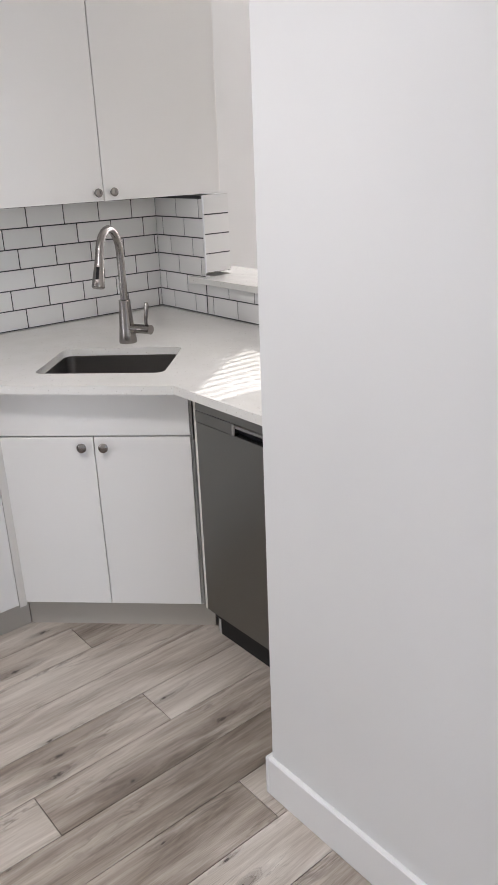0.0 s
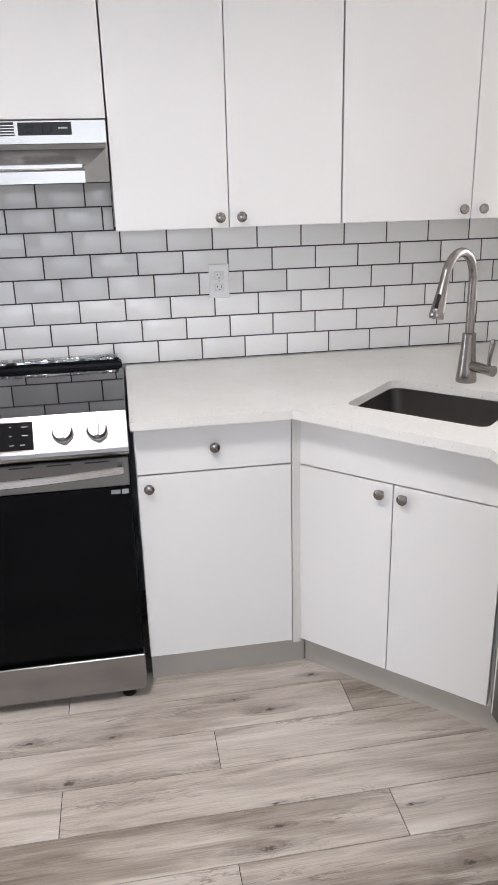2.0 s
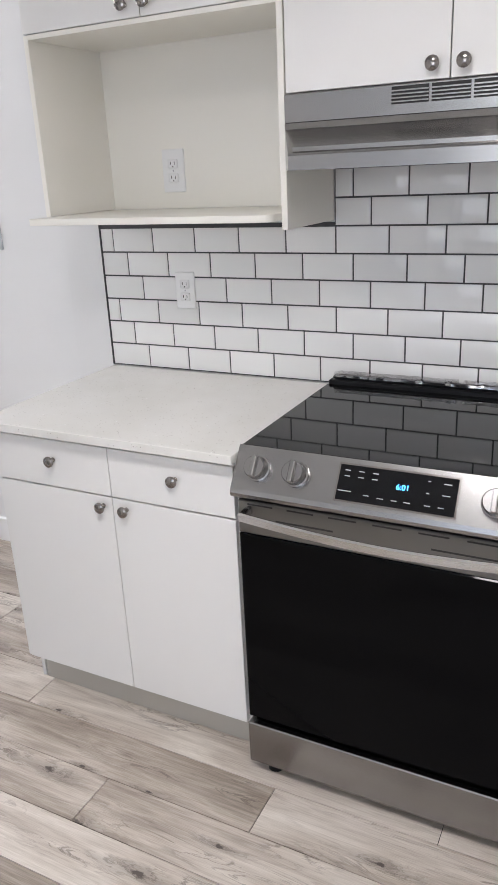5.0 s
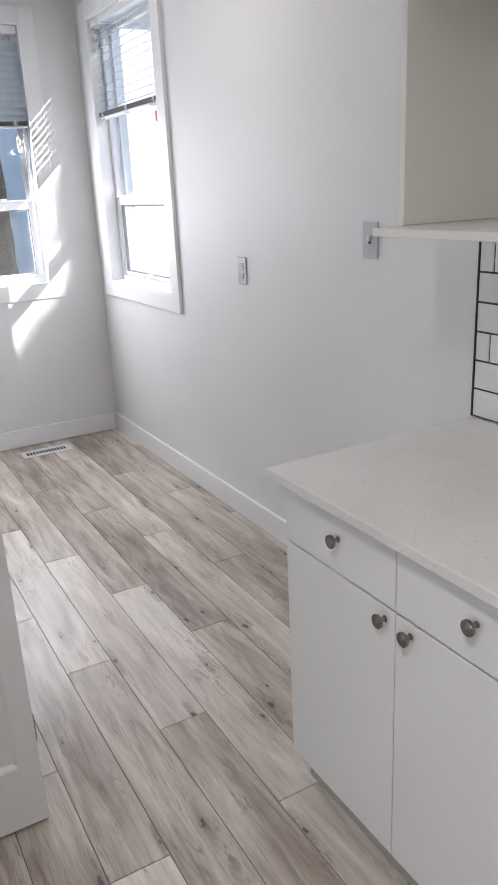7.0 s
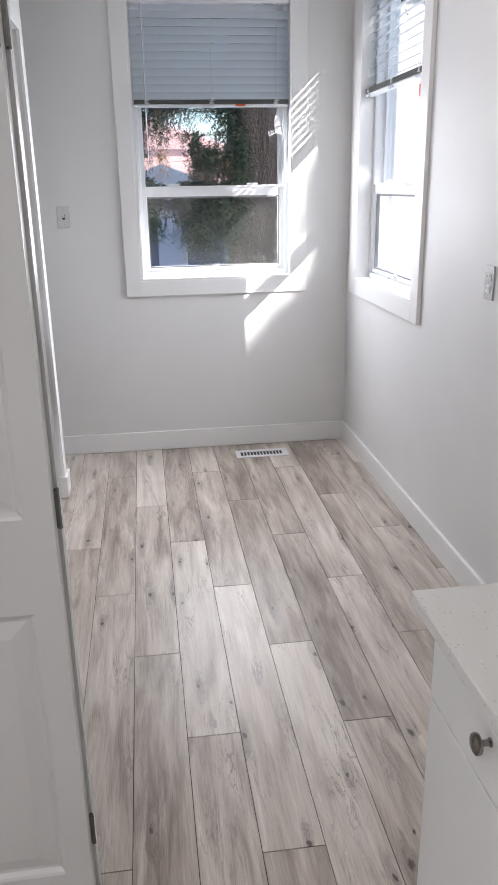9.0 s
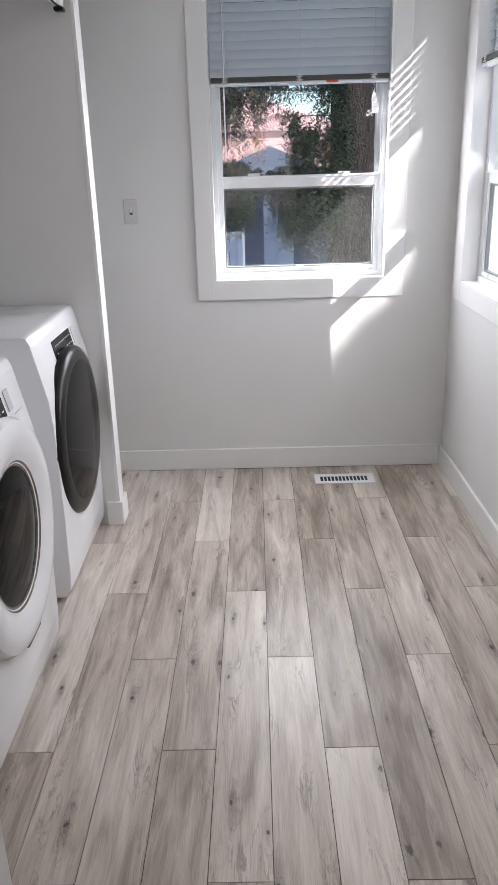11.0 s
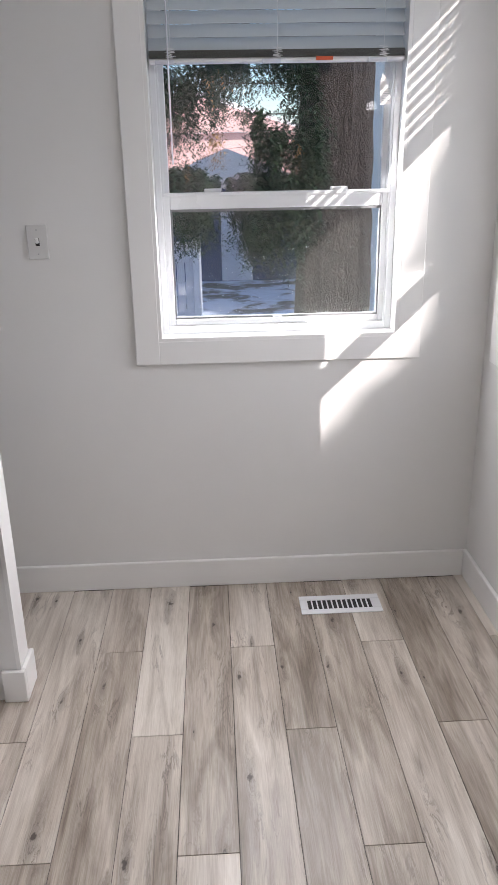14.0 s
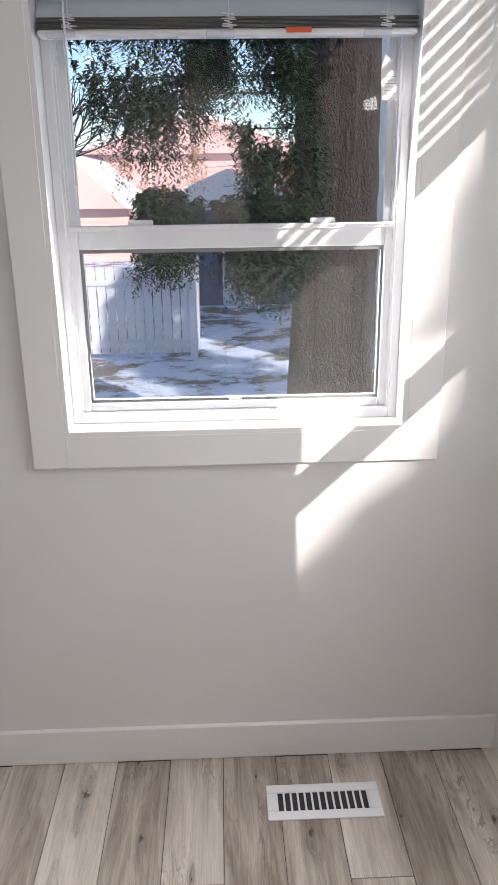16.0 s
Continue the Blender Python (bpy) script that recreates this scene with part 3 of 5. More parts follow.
def tile_run(parent, m, length, rows, phase, first=0, keep=None, ztop=9):
    """Tiles along +x of the pose m, from 0 to length; joints at phase, moving back a third of a tile in each row."""
    for n in range(first, rows):
        s = phase - n * PX / 3
        k = math.floor((0 - s) / PX)
        while s + k * PX < length:
            a, b = max(s + k * PX, 0) + GAP / 2, min(s + (k + 1) * PX, length) - GAP / 2
            k += 1
            z, h = Z0 + n * PZ, min(PZ - GAP, ztop - Z0 - n * PZ)
            if keep and not keep(a, b, z):
                continue
            if b - a < 0.008 or h < 0.006:
                continue
            full = abs(b - a - PX + GAP) < 1e-4 and abs(h - PZ + GAP) < 1e-4
            key = (round(b - a, 3), round(h, 3))
            if key not in TILES:
                TILES[key] = FULL_TILE if full else tile_mesh(*key)
            me = TILES[key]
            part("tile", me, TILE, parent, m=m @ Matrix.Translation((a, 0, z)))

splash = structure("backsplash", bm_boxes((-1.573, XE, 0.0005, 0.0055, 0.909, 1.375), (-0.7545, 0.004, 0.0005, 0.0055, 1.375, 1.69), (-1.577, -1.5735, -0.0035, 0.0055, 0.909, 1.40)),
                   GROUT, "glossy white subway tiles with dark grout", "tiled wall")
WX0 = -1.573


def outlet_clear(x0, x1, z0, z1):
    return lambda a, b, z: not (a > x0 and b < x1 and z > z0 and z + PZ < z1)


BACK = Matrix.Translation((WX0, -0.002, 0))
tile_run(splash, BACK, XE - WX0, 6, 0.123 - WX0)
tile_run(splash, Matrix.Translation((-0.7545, -0.002, 0)), 0.7585, 10, 0.123 + 0.7545, 6, ztop=1.685)
side = structure("backsplash_side", bm_boxes((XE + 0.0005, XE + 0.0055, -0.3245, 0.0, 0.909, 1.375), (XE + 0.0005, XE + 0.0055, -1.69, -0.3245, 0.909, 1.036),
                                             (XE + 0.0055, 1.66, -0.330, -0.3245, 1.076, 1.375)), GROUT, "glossy white subway tiles with dark grout", "tiled wall")
SIDE = Matrix.Translation((XE - 0.002, 0, 0)) @ Matrix.Rotation(radians(-90), 4, "Z")
tile_run(side, SIDE, 0.331, 6, 0.10)
tile_run(side, SIDE @ Matrix.Translation((0.331 + GAP, 0, 0)), 1.36, 1, 0.04)
tile_run(side, SIDE @ Matrix.Translation((0.331 + GAP, 0, 0)), 1.36, 2, 0.04, 1, ztop=1.034)
tile_run(side, Matrix.Translation((XE + 0.003, -0.3325, 0)), 0.118, 6, 0.0 + 2 * PX / 3, 2, ztop=9, keep=lambda a, b, z: False)
for n in range(4):
    z = 1.078 + n * PZ
    part("tile", tile_mesh(0.122, PZ - GAP), TILE, side, m=Matrix.Translation((XE + 0.004, -0.3375, z)))
part("edge_trim", bm_boxes((XE - 0.004, XE + 0.003, -0.340, -0.3335, 1.076, 1.375), bevel=0.001), VINYL, side, "thin white edge trim")
# ledge on the half wall
ledge = thing("ledge", "speckled off-white quartz ledge on the half wall", "ledge")
part("slab", bm_prism([(1.495, -0.262), (1.495, -1.692), (1.80, -1.692), (1.80, 0.09), (1.662, 0.09), (1.662, -0.3385), (1.527, -0.3385), (1.527, -0.262)], 1.037, 1.062, bevel=0.0015), QUARTZ, ledge)

# ---- cabinets ----
CHAMFER = 0.0012


def knob_mesh():
    return mesh_of("knob", bm_lathe([(0.0, 0.0), (0.0065, 0.0), (0.0065, 0.002), (0.0045, 0.004), (0.0045, 0.012), (0.007, 0.015), (0.0145, 0.017), (0.0155, 0.020), (0.0145, 0.0235), (0.010, 0.026), (0.0, 0.0275)], 24), KNOBM, True)


KNOB = knob_mesh()


def knob(parent, x, z, y):
    """A round pull standing out toward -y."""
    return part("knob", KNOB, KNOBM, parent, "round brushed nickel knob", m=Matrix.Translation((x, y, z)) @ Matrix.Rotation(radians(90), 4, "X"))


def front(parent, name, x0, x1, z0, z1, y, at, group=""):
    """A flat door or drawer front, 19 mm thick, its face at y, with a knob at (x, z)."""
    g = 0.0015
    d = part(name, bm_boxes((x0 + g, x1 - g, y, y + 0.019, z0 + g, z1 - g), bevel=CHAMFER), CAB, parent)
    if at:
        knob(d, at[0], at[1], y)
    return d


FRONT = -0.617


def base_cabinet(x0, x1, fronts, label):
    c = thing("base_cabinet", label, "kitchen cabinet", "kitchen base cabinets")
    t = 0.016
    part("carcass", bm_boxes((x0, x0 + t, FRONT + 0.021, -0.02, 0.11, 0.880), (x1 - t, x1, FRONT + 0.021, -0.02, 0.11, 0.880), (x0 + t, x1 - t, FRONT + 0.021, -0.02, 0.11, 0.126),
                             (x0 + t, x1 - t, -0.036, -0.02, 0.126, 0.88), (x0 + t, x1 - t, FRONT + 0.021, -0.036, 0.864, 0.88)), CAB, c)
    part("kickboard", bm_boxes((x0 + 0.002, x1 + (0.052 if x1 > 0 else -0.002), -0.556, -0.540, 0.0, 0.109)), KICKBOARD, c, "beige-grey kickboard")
    for name, a, b, z0, z1, at in fronts:
        front(c, name, a, b, z0, z1, FRONT, at)
    return c


base_cabinet(-1.552, -0.775, [("drawer", -1.545, -1.152, 0.729, 0.868, (-1.337, 0.81)), ("drawer", -1.152, -0.780, 0.729, 0.868, (-0.947, 0.81)),
                              ("door", -1.545, -1.152, 0.121, 0.727, (-1.182, 0.70)), ("door", -1.152, -0.780, 0.121, 0.727, (-1.107, 0.70))],
             "white laminate base cabinet with two drawers and two doors")
base_cabinet(0.011, 0.463, [("drawer", 0.012, 0.462, 0.729, 0.872, (0.236, 0.803)), ("door", 0.012, 0.462, 0.121, 0.727, (0.044, 0.692))],
             "white laminate base cabinet with one drawer and one door")
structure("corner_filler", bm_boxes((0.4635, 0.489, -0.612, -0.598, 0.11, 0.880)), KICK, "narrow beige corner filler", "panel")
structure("wall_filler", bm_boxes((-1.569, -1.556, -0.60, 0.0, 0.11, 0.88), (-1.569, -1.556, -0.556, 0.0, 0.0, 0.11)), CAB, "white end panel", "panel")

# corner sink cabinet, set across the corner
DA, DB = Vector((0.480, -0.604, 0)), Vector((0.920, -1.038, 0))
dw_len = (DB - DA).length
DIAG = Matrix.Translation(DA) @ Matrix.Rotation(math.atan2(DB.y - DA.y, DB.x - DA.x), 4, "Z")
sinkcab = thing("sink_cabinet", "white laminate corner sink cabinet with two doors under the quartz top", "kitchen cabinet", "kitchen base cabinets", DIAG)
part("carcass", bm_prism([(0.0, 0.021), (dw_len, 0.021), (dw_len + 0.01, 0.04), (dw_len - 0.03, 0.36), (0.03, 0.36), (-0.01, 0.04)], 0.11, 0.70), CAB, sinkcab)
part("face_rail", bm_boxes((0.0, dw_len, 0.021, 0.040, 0.702, 0.880)), CAB, sinkcab)
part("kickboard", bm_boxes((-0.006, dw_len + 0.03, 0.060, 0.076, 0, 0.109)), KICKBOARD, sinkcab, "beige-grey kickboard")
part("filler_strip", bm_boxes((-0.012, 0.008, 0.006, 0.020, 0.112, 0.880)), KICK, sinkcab, "narrow beige filler strip")
front(sinkcab, "false_drawer", 0.010, dw_len - 0.004, 0.722, 0.868, 0.0, None)
half = dw_len / 2
front(sinkcab, "door", 0.010, half, 0.121, 0.720, 0.0, (half - 0.034, 0.690))
front(sinkcab, "door", half, dw_len - 0.004, 0.121, 0.720, 0.0, (half + 0.034, 0.690))

UF = -0.322


def upper_cabinet(x0, x1, z0, z1, splits, knobs, label, side_to=None):
    c = thing("upper_cabinet", label, "kitchen cabinet", "kitchen upper cabinets")
    part("carcass", bm_boxes((x0 + 0.001, x1 - 0.001, UF + 0.021, -0.006, z0 + 0.001, z1), bevel=0.001), CAB, c)
    xs = [x0, *splits, x1]
    for a, b, kx in zip(xs, xs[1:], knobs):
        front(c, "door", a, b, z0, z1, UF, (kx, z0 + 0.031))
    return c


UT = 2.145
upper_cabinet(0.008, 0.687, 1.379, UT, [0.343], [0.315, 0.379], "white slab-door upper cabinet over the quartz top")
upper_cabinet(0.689, 1.634, 1.379, UT, [1.106], [1.075, 1.139], "white slab-door upper cabinet beside the wall end")
upper_cabinet(-0.752, 0.006, 1.683, UT, [-0.376], [-0.410, -0.345], "short white slab-door cabinet above the range hood")
mw = thing("microwave_cabinet", "white cabinet with an open cream niche and two short doors above", "kitchen cabinet", "kitchen upper cabinets")
part("carcass", bm_boxes((-1.508, -0.755, UF + 0.021, -0.006, 1.884, UT), bevel=0.001), CAB, mw)
front(mw, "door", -1.510, -1.132, 1.884, UT, UF, (-1.175, 1.915))
front(mw, "door", -1.132, -0.754, 1.884, UT, UF, (-1.111, 1.915))
part("side_panel", bm_boxes((-1.510, -1.494, UF + 0.002, -0.006, 1.4225, 1.882), bevel=0.001), CAB_IN, mw, "cream niche side")
part("side_panel", bm_boxes((-0.771, -0.755, UF + 0.002, -0.006, 1.381, 1.882), bevel=0.001), CAB_IN, mw, "cream niche side")
part("back_panel", bm_boxes((-1.494, -0.771, -0.012, -0.007, 1.4225, 1.882)), CAB_IN, mw, "cream niche back")
part("niche_top", bm_boxes((-1.494, -0.771, UF + 0.002, -0.012, 1.872, 1.8835)), CAB_IN, mw)
pts = [(-1.508, -0.007), (-1.508, -0.395)]
pts += [(-0.815 + 0.043 * math.sin(a), -0.352 - 0.043 * math.cos(a)) for a in [radians(d) for d in range(0, 91, 15)]]
pts += [(-0.772, -0.007)]
part("shelf", bm_prism(pts, 1.404, 1.4215, bevel=0.001), CAB_IN, mw, "cream shelf with a rounded front corner")

# ---- quartz tops ----
wl = thing("worktop", "speckled off-white quartz worktop beside the range", "worktop", "quartz worktops")
part("slab", bm_boxes((-1.570, -0.766, -0.650, -0.004, 0.884, COUNTER), bevel=0.0018), QUARTZ, wl)

wr = thing("worktop", "speckled off-white quartz worktop with a corner sink cut-out", "worktop", "quartz worktops")
SINK = [Vector(p) for p in ((0.609, -0.652), (0.836, -0.425), (1.133, -0.712), (0.896, -0.945))]


def rounded(corners, r, steps=5):
    out = []
    n = len(corners)
    for i in range(n):
        p, a, b = corners[i], corners[i - 1], corners[(i + 1) % n]
        u, v = (a - p).normalized(), (b - p).normalized()
        for k in range(steps + 1):
            s = k / steps
            q0, q1 = p + u * r * (1 - s), p + v * r * s
            out.append(q0.lerp(q1, s))
    return out


def slab_with_hole(outline, hole, z0, z1):
    bm = bmesh.new()
    edges = []
    for loop in (outline, hole):
        vs = [bm.verts.new((p[0], p[1], z1)) for p in loop]
        edges += [bm.edges.new((vs[i], vs[(i + 1) % len(vs)])) for i in range(len(vs))]
    made = bmesh.ops.triangle_fill(bm, use_beauty=True, use_dissolve=False, edges=edges)
    faces = [g for g in made["geom"] if isinstance(g, bmesh.types.BMFace)]
    ext = bmesh.ops.extrude_face_region(bm, geom=faces)
    for v in (g for g in ext["geom"] if isinstance(g, bmesh.types.BMVert)):
        v.co.z = z0
    bmesh.ops.recalc_face_normals(bm, faces=bm.faces[:])
    return bm


hole = rounded(SINK, 0.035)
outline = [(0.004, -0.004), (1.526, -0.004), (1.526, -1.689), (0.836, -1.689), (0.836, -1.085), (0.452, -0.672), (0.004, -0.672)]
part("slab", slab_with_hole(outline, [tuple(p) for p in hole], 0.882, COUNTER), QUARTZ, wr)

sink = thing("sink", "undermount stainless steel sink basin with rounded corners", "sink")
bm = bmesh.new()
mid = sum(SINK, Vector((0, 0))) / 4
rings = []
for z, k, add in ((0.881, 1.0, 0.02), (0.881, 1.0, -0.004), (0.72, 0.985, -0.004), (0.700, 0.95, -0.010), (0.694, 0.90, -0.02), (0.690, 0.15, 0)):
    rings.append([bm.verts.new((*(mid + (p - mid) * (k + add * 2)), z)) for p in hole])
for a, b in zip(rings, rings[1:]):
    for i in range(len(a)):
        bm.faces.new((a[i], a[(i + 1) % len(a)], b[(i + 1) % len(a)], b[i]))
bm.faces.new(rings[-1])
bmesh.ops.recalc_face_normals(bm, faces=bm.faces[:])
bmesh.ops.solidify(bm, geom=bm.faces[:], thickness=0.0012)
part("basin", bm, SINKMETAL, sink, smooth=True)
part("drain", bm_lathe([(0.0, 0.0), (0.045, 0.0), (0.055, 0.003), (0.057, 0.001), (0.057, -0.004), (0.0, -0.004)], 28), NICKEL, sink, "round steel drain", True, Matrix.Translation((mid.x, mid.y, 0.692)))

FX, FY = 1.040, -0.508
fa = thing("faucet", "brushed nickel pull-down kitchen faucet with a high arc", "faucet", place=Matrix.Translation((FX, FY, COUNTER)))
part("base", bm_lathe([(0.0, 0.0), (0.031, 0.0), (0.032, 0.004), (0.029, 0.03), (0.024, 0.085), (0.0205, 0.135), (0.0205, 0.150), (0.016, 0.152), (0.0, 0.152)], 28), NICKEL, fa, "tapered base", True)
way = Vector((-0.8, -0.6, 0)).normalized()
arc = [Vector((0, 0, 0.150)), Vector((0, 0, 0.300))]
R0 = 0.085
for a in range(0, 166, 11):
    t = radians(a)
    arc.append(Vector((0, 0, 0.307)) + way * (R0 - R0 * math.cos(t)) + Vector((0, 0, R0 * 1.05 * math.sin(t))))
tail = (arc[-1] - arc[-2]).normalized()
part("spout", bm_tube(arc + [arc[-1] + tail * 0.012], 0.0135, 16), NICKEL, fa, "curved spout", True)
h0 = arc[-1] + tail * 0.012
part("spray_head", bm_tube([h0, h0 + tail * 0.03, h0 + tail * 0.075, h0 + tail * 0.095, h0 + tail * 0.10], 0.016, 18, [0.0145, 0.0155, 0.020, 0.0215, 0.019]), NICKEL, fa, "pull-down spray head", True)
part("spray_button", bm_tube([h0 + tail * 0.03 + Vector((-0.011, -0.012, 0)), h0 + tail * 0.068 + Vector((-0.013, -0.0135, 0))], 0.006, 10), DARK, fa, "black spray button", True)
part("valve", bm_tube([(0.004, -0.010, 0.052), (0.027, -0.066, 0.052), (0.038, -0.096, 0.052)], 0.0165, 16, [0.017, 0.016, 0.017]), NICKEL, fa, "side valve", True)
part("lever", bm_tube([(0.031, -0.080, 0.062), (0.031, -0.080, 0.085), (0.034, -0.086, 0.135), (0.034, -0.087, 0.146)], 0.006, 10, [0.005, 0.006, 0.0085, 0.006]), NICKEL, fa, "handle lever", True)

# ---- dishwasher ----
dwx = 0.912
dish = thing("dishwasher", "dark stainless steel dishwasher under the quartz top", "dishwasher")
part("body", bm_boxes((dwx + 0.03, 1.50, -1.675, -1.075, 0.085, 0.872)), DARK, dish)
ddoor = part("door", bm_boxes((dwx, dwx + 0.028, -1.678, -1.074, 0.125, 0.780), bevel=0.002), STEEL_DARK, dish, "dark steel door")
part("control_strip", bm_boxes((dwx, dwx + 0.028, -1.678, -1.074, 0.815, 0.868), bevel=0.002), STEEL_DARK, ddoor)
part("handle_pocket", bm_boxes((dwx + 0.018, dwx + 0.028, -1.678, -1.074, 0.7805, 0.8145)), DARK, ddoor)
part("pocket_cover", bm_boxes((dwx, dwx + 0.0175, -1.248, -1.074, 0.7805, 0.8145)), STEEL_DARK, ddoor)
part("pocket_end", bm_boxes((dwx - 0.003, dwx + 0.015, -1.262, -1.248, 0.779, 0.816), bevel=0.002), STEEL, dish, "polished handle end")
part("handle", bm_boxes((dwx - 0.004, dwx + 0.010, -1.62, -1.262, 0.803, 0.817), bevel=0.003), STEEL, dish, "recessed handle bar")
part("kick_plate", bm_boxes((dwx + 0.055, dwx + 0.065, -1.675, -1.07, 0.0, 0.115)), DARK, dish)
structure("sink_side_panel", bm_boxes((0.926, 0.944, -1.070, -1.045, 0.11, 0.880), (0.965, 0.98, -1.070, -1.06, 0, 0.109)), KICK, "narrow cream filler beside the dishwasher", "panel")

# ---- range ----
RX0, RX1 = -0.762, -0.004
rg = thing("range", "stainless steel slide-in range with a black glass oven door and cooktop", "range")
part("body", bm_boxes((RX0 + 0.006, RX1 - 0.006, -0.610, -0.03, 0.05, 0.905)), DARK, rg, "black sheet-metal body")
part("cooktop", bm_boxes((RX0 + 0.001, RX1 - 0.001, -0.600, -0.058, 0.908, 0.922), bevel=0.002), BLACKGLASS, rg, "black glass cooktop")
part("cooktop_trim", bm_boxes((RX0, RX1, -0.604, -0.026, 0.904, 0.9075)), STEEL_DARK, rg)
sec = [(-0.602, 0.918), (-0.604, 0.923), (-0.609, 0.925), (-0.668, 0.838), (-0.672, 0.828), (-0.668, 0.818), (-0.640, 0.806), (-0.60, 0.806)]
panel = part("control_panel", bm_prism(sec, RX0, RX1, "x"), STEEL, rg, "sloping stainless control panel")
slope = math.degrees(math.atan2(0.087, 0.059))
PANEL = Matrix.Translation((0, -0.6385, 0.8815)) @ Matrix.Rotation(radians(slope), 4, "X")
part("display_panel", bm_boxes((-0.508, -0.254, -0.040, 0.038, 0.0006, 0.0022), bevel=0.0004), BLACKGLASS, panel, "black touch display", m=PANEL)
part("display_border", bm_boxes((-0.512, -0.250, -0.044, 0.042, 0.0, 0.0006)), KNOBM, panel, m=PANEL)


def writing(name, text, size, material, parent, m, label=""):
    cu = bpy.data.curves.new(name, "FONT")
    cu.body, cu.size, cu.extrude, cu.align_x, cu.align_y = text, size, 0.0002, "CENTER", "CENTER"
    cu.materials.append(material)
    ob = new(name, cu)
    ob.parent, ob.matrix_basis = parent, m
    return tagged(ob, label)


writing("clock_digits", "6:01", 0.017, DISPLAY, panel, PANEL @ Matrix.Translation((-0.366, 0.004, 0.0025)), "blue digits 6:01")
marks = [(-0.49 + 0.031 * i, 0.026 - 0.013 * j, 0.012, 0.002) for i in range(3) for j in range(2)]
marks += [(-0.49, -0.020, 0.030, 0.002), (-0.441, -0.024, 0.012, 0.002), (-0.41, -0.026, 0.014, 0.002), (-0.38, -0.026, 0.012, 0.002), (-0.352, -0.026, 0.014, 0.002),
          (-0.31, -0.026, 0.012, 0.002), (-0.282, -0.026, 0.012, 0.002), (-0.275, 0.024, 0.016, 0.002), (-0.275, 0.0, 0.016, 0.002), (-0.313, 0.026, 0.006, 0.002), (-0.313, 0.0, 0.006, 0.002)]
for x, y, w, h in marks:
    part("key_mark", bm_boxes((x - w / 2, x + w / 2, y - h / 2, y + h / 2, 0.0022, 0.0024)), GREYMARK, panel, m=PANEL)
DIAL = mesh_of("dial", bm_lathe([(0.0, 0.0), (0.030, 0.0), (0.030, 0.004), (0.0265, 0.006), (0.0255, 0.026), (0.0235, 0.029), (0.0, 0.029)], 32), STEEL, True)
GRIP = mesh_of("grip", bm_boxes((-0.0055, 0.0055, -0.0245, 0.0245, 0.0275, 0.0385), bevel=0.002), STEEL, False)
for x in (-0.702, -0.608, -0.176, -0.084):
    d = part("dial", DIAL, STEEL, panel, "round stainless dial with a bar grip", m=PANEL @ Matrix.Translation((x, 0.0, 0.0005)))
    part("grip", GRIP, STEEL, d)
door = part("oven_door", bm_boxes((RX0 + 0.004, RX1 - 0.004, -0.645, -0.612, 0.714, 0.800), bevel=0.003), STEEL_DARK, rg, "steel top rail of the oven door")
part("oven_glass", bm_boxes((RX0 + 0.004, RX1 - 0.004, -0.646, -0.612, 0.178, 0.7135), bevel=0.003), OVENGLASS, rg, "black glass oven door")
for i in range(7):
    part("door_vent", bm_boxes((RX0 + 0.03 + 0.101 * i, RX0 + 0.095 + 0.101 * i, -0.6462, -0.640, 0.790, 0.7935)), SLOT, rg)
part("door_slot", bm_boxes((-0.66, -0.52, -0.6458, -0.640, 0.757, 0.761), (-0.30, -0.13, -0.6458, -0.640, 0.757, 0.761)), SLOT, rg)
ns = 16
bm = bmesh.new()
rows_ = []
for i in range(ns + 1):
    s = i / ns
    x = RX0 + 0.030 + s * (RX1 - RX0 - 0.050)
    y = -0.690 - 0.030 * math.sin(math.pi * s)
    z = 0.772 + 0.006 - 0.012 * math.sin(math.pi * s) * 0.3
    rows_.append([bm.verts.new((x, y + a, z + b)) for a, b in ((0, -0.011), (-0.005, -0.008), (-0.005, 0.008), (0, 0.011), (0.007, 0.009), (0.007, -0.009))])
for a, b in zip(rows_, rows_[1:]):
    for k in range(6):
        bm.faces.new((a[k], a[(k + 1) % 6], b[(k + 1) % 6], b[k]))
bm.faces.new(rows_[0][::-1])
bm.faces.new(rows_[-1])
bmesh.ops.recalc_face_normals(bm, faces=bm.faces[:])
part("handle", bm, STEEL_BRIGHT, rg, "long curved steel handle", True)
for x in (RX0 + 0.036, RX1 - 0.026):
    part("handle_post", bm_boxes((x - 0.008, x + 0.008, -0.694, -0.644, 0.768, 0.788), bevel=0.003), STEEL_BRIGHT, rg)
part("drawer", bm_boxes((RX0 + 0.002, RX1 - 0.002, -0.652, -0.612, 0.034, 0.160), bevel=0.003), STEEL, rg, "stainless storage drawer")
part("sticker", bm_boxes((-0.032, -0.013, -0.6466, -0.646, 0.692, 0.706)), GREYPLATE, rg, "small grey square sticker")
part("sticker", bm_boxes((-0.062, -0.036, -0.6466, -0.646, 0.693, 0.705)), GREYMARK, rg, "small grey sticker")
for x in (RX0 + 0.06, RX1 - 0.06):
    for y in (-0.61, -0.10):
        part("foot", bm_lathe([(0.0, 0.0), (0.022, 0.0), (0.022, 0.012), (0.012, 0.016), (0.012, 0.052), (0.0, 0.052)], 14), DARK, rg, "black levelling foot", True, Matrix.Translation((x, y, 0)))
part("rear_vent", bm_boxes((RX0 + 0.004, RX1 - 0.004, -0.056, -0.012, 0.908, 0.934), (RX0 + 0.012, RX1 - 0.012, -0.040, -0.016, 0.934, 0.944), bevel=0.004), DARK, rg, "black rear vent trim")
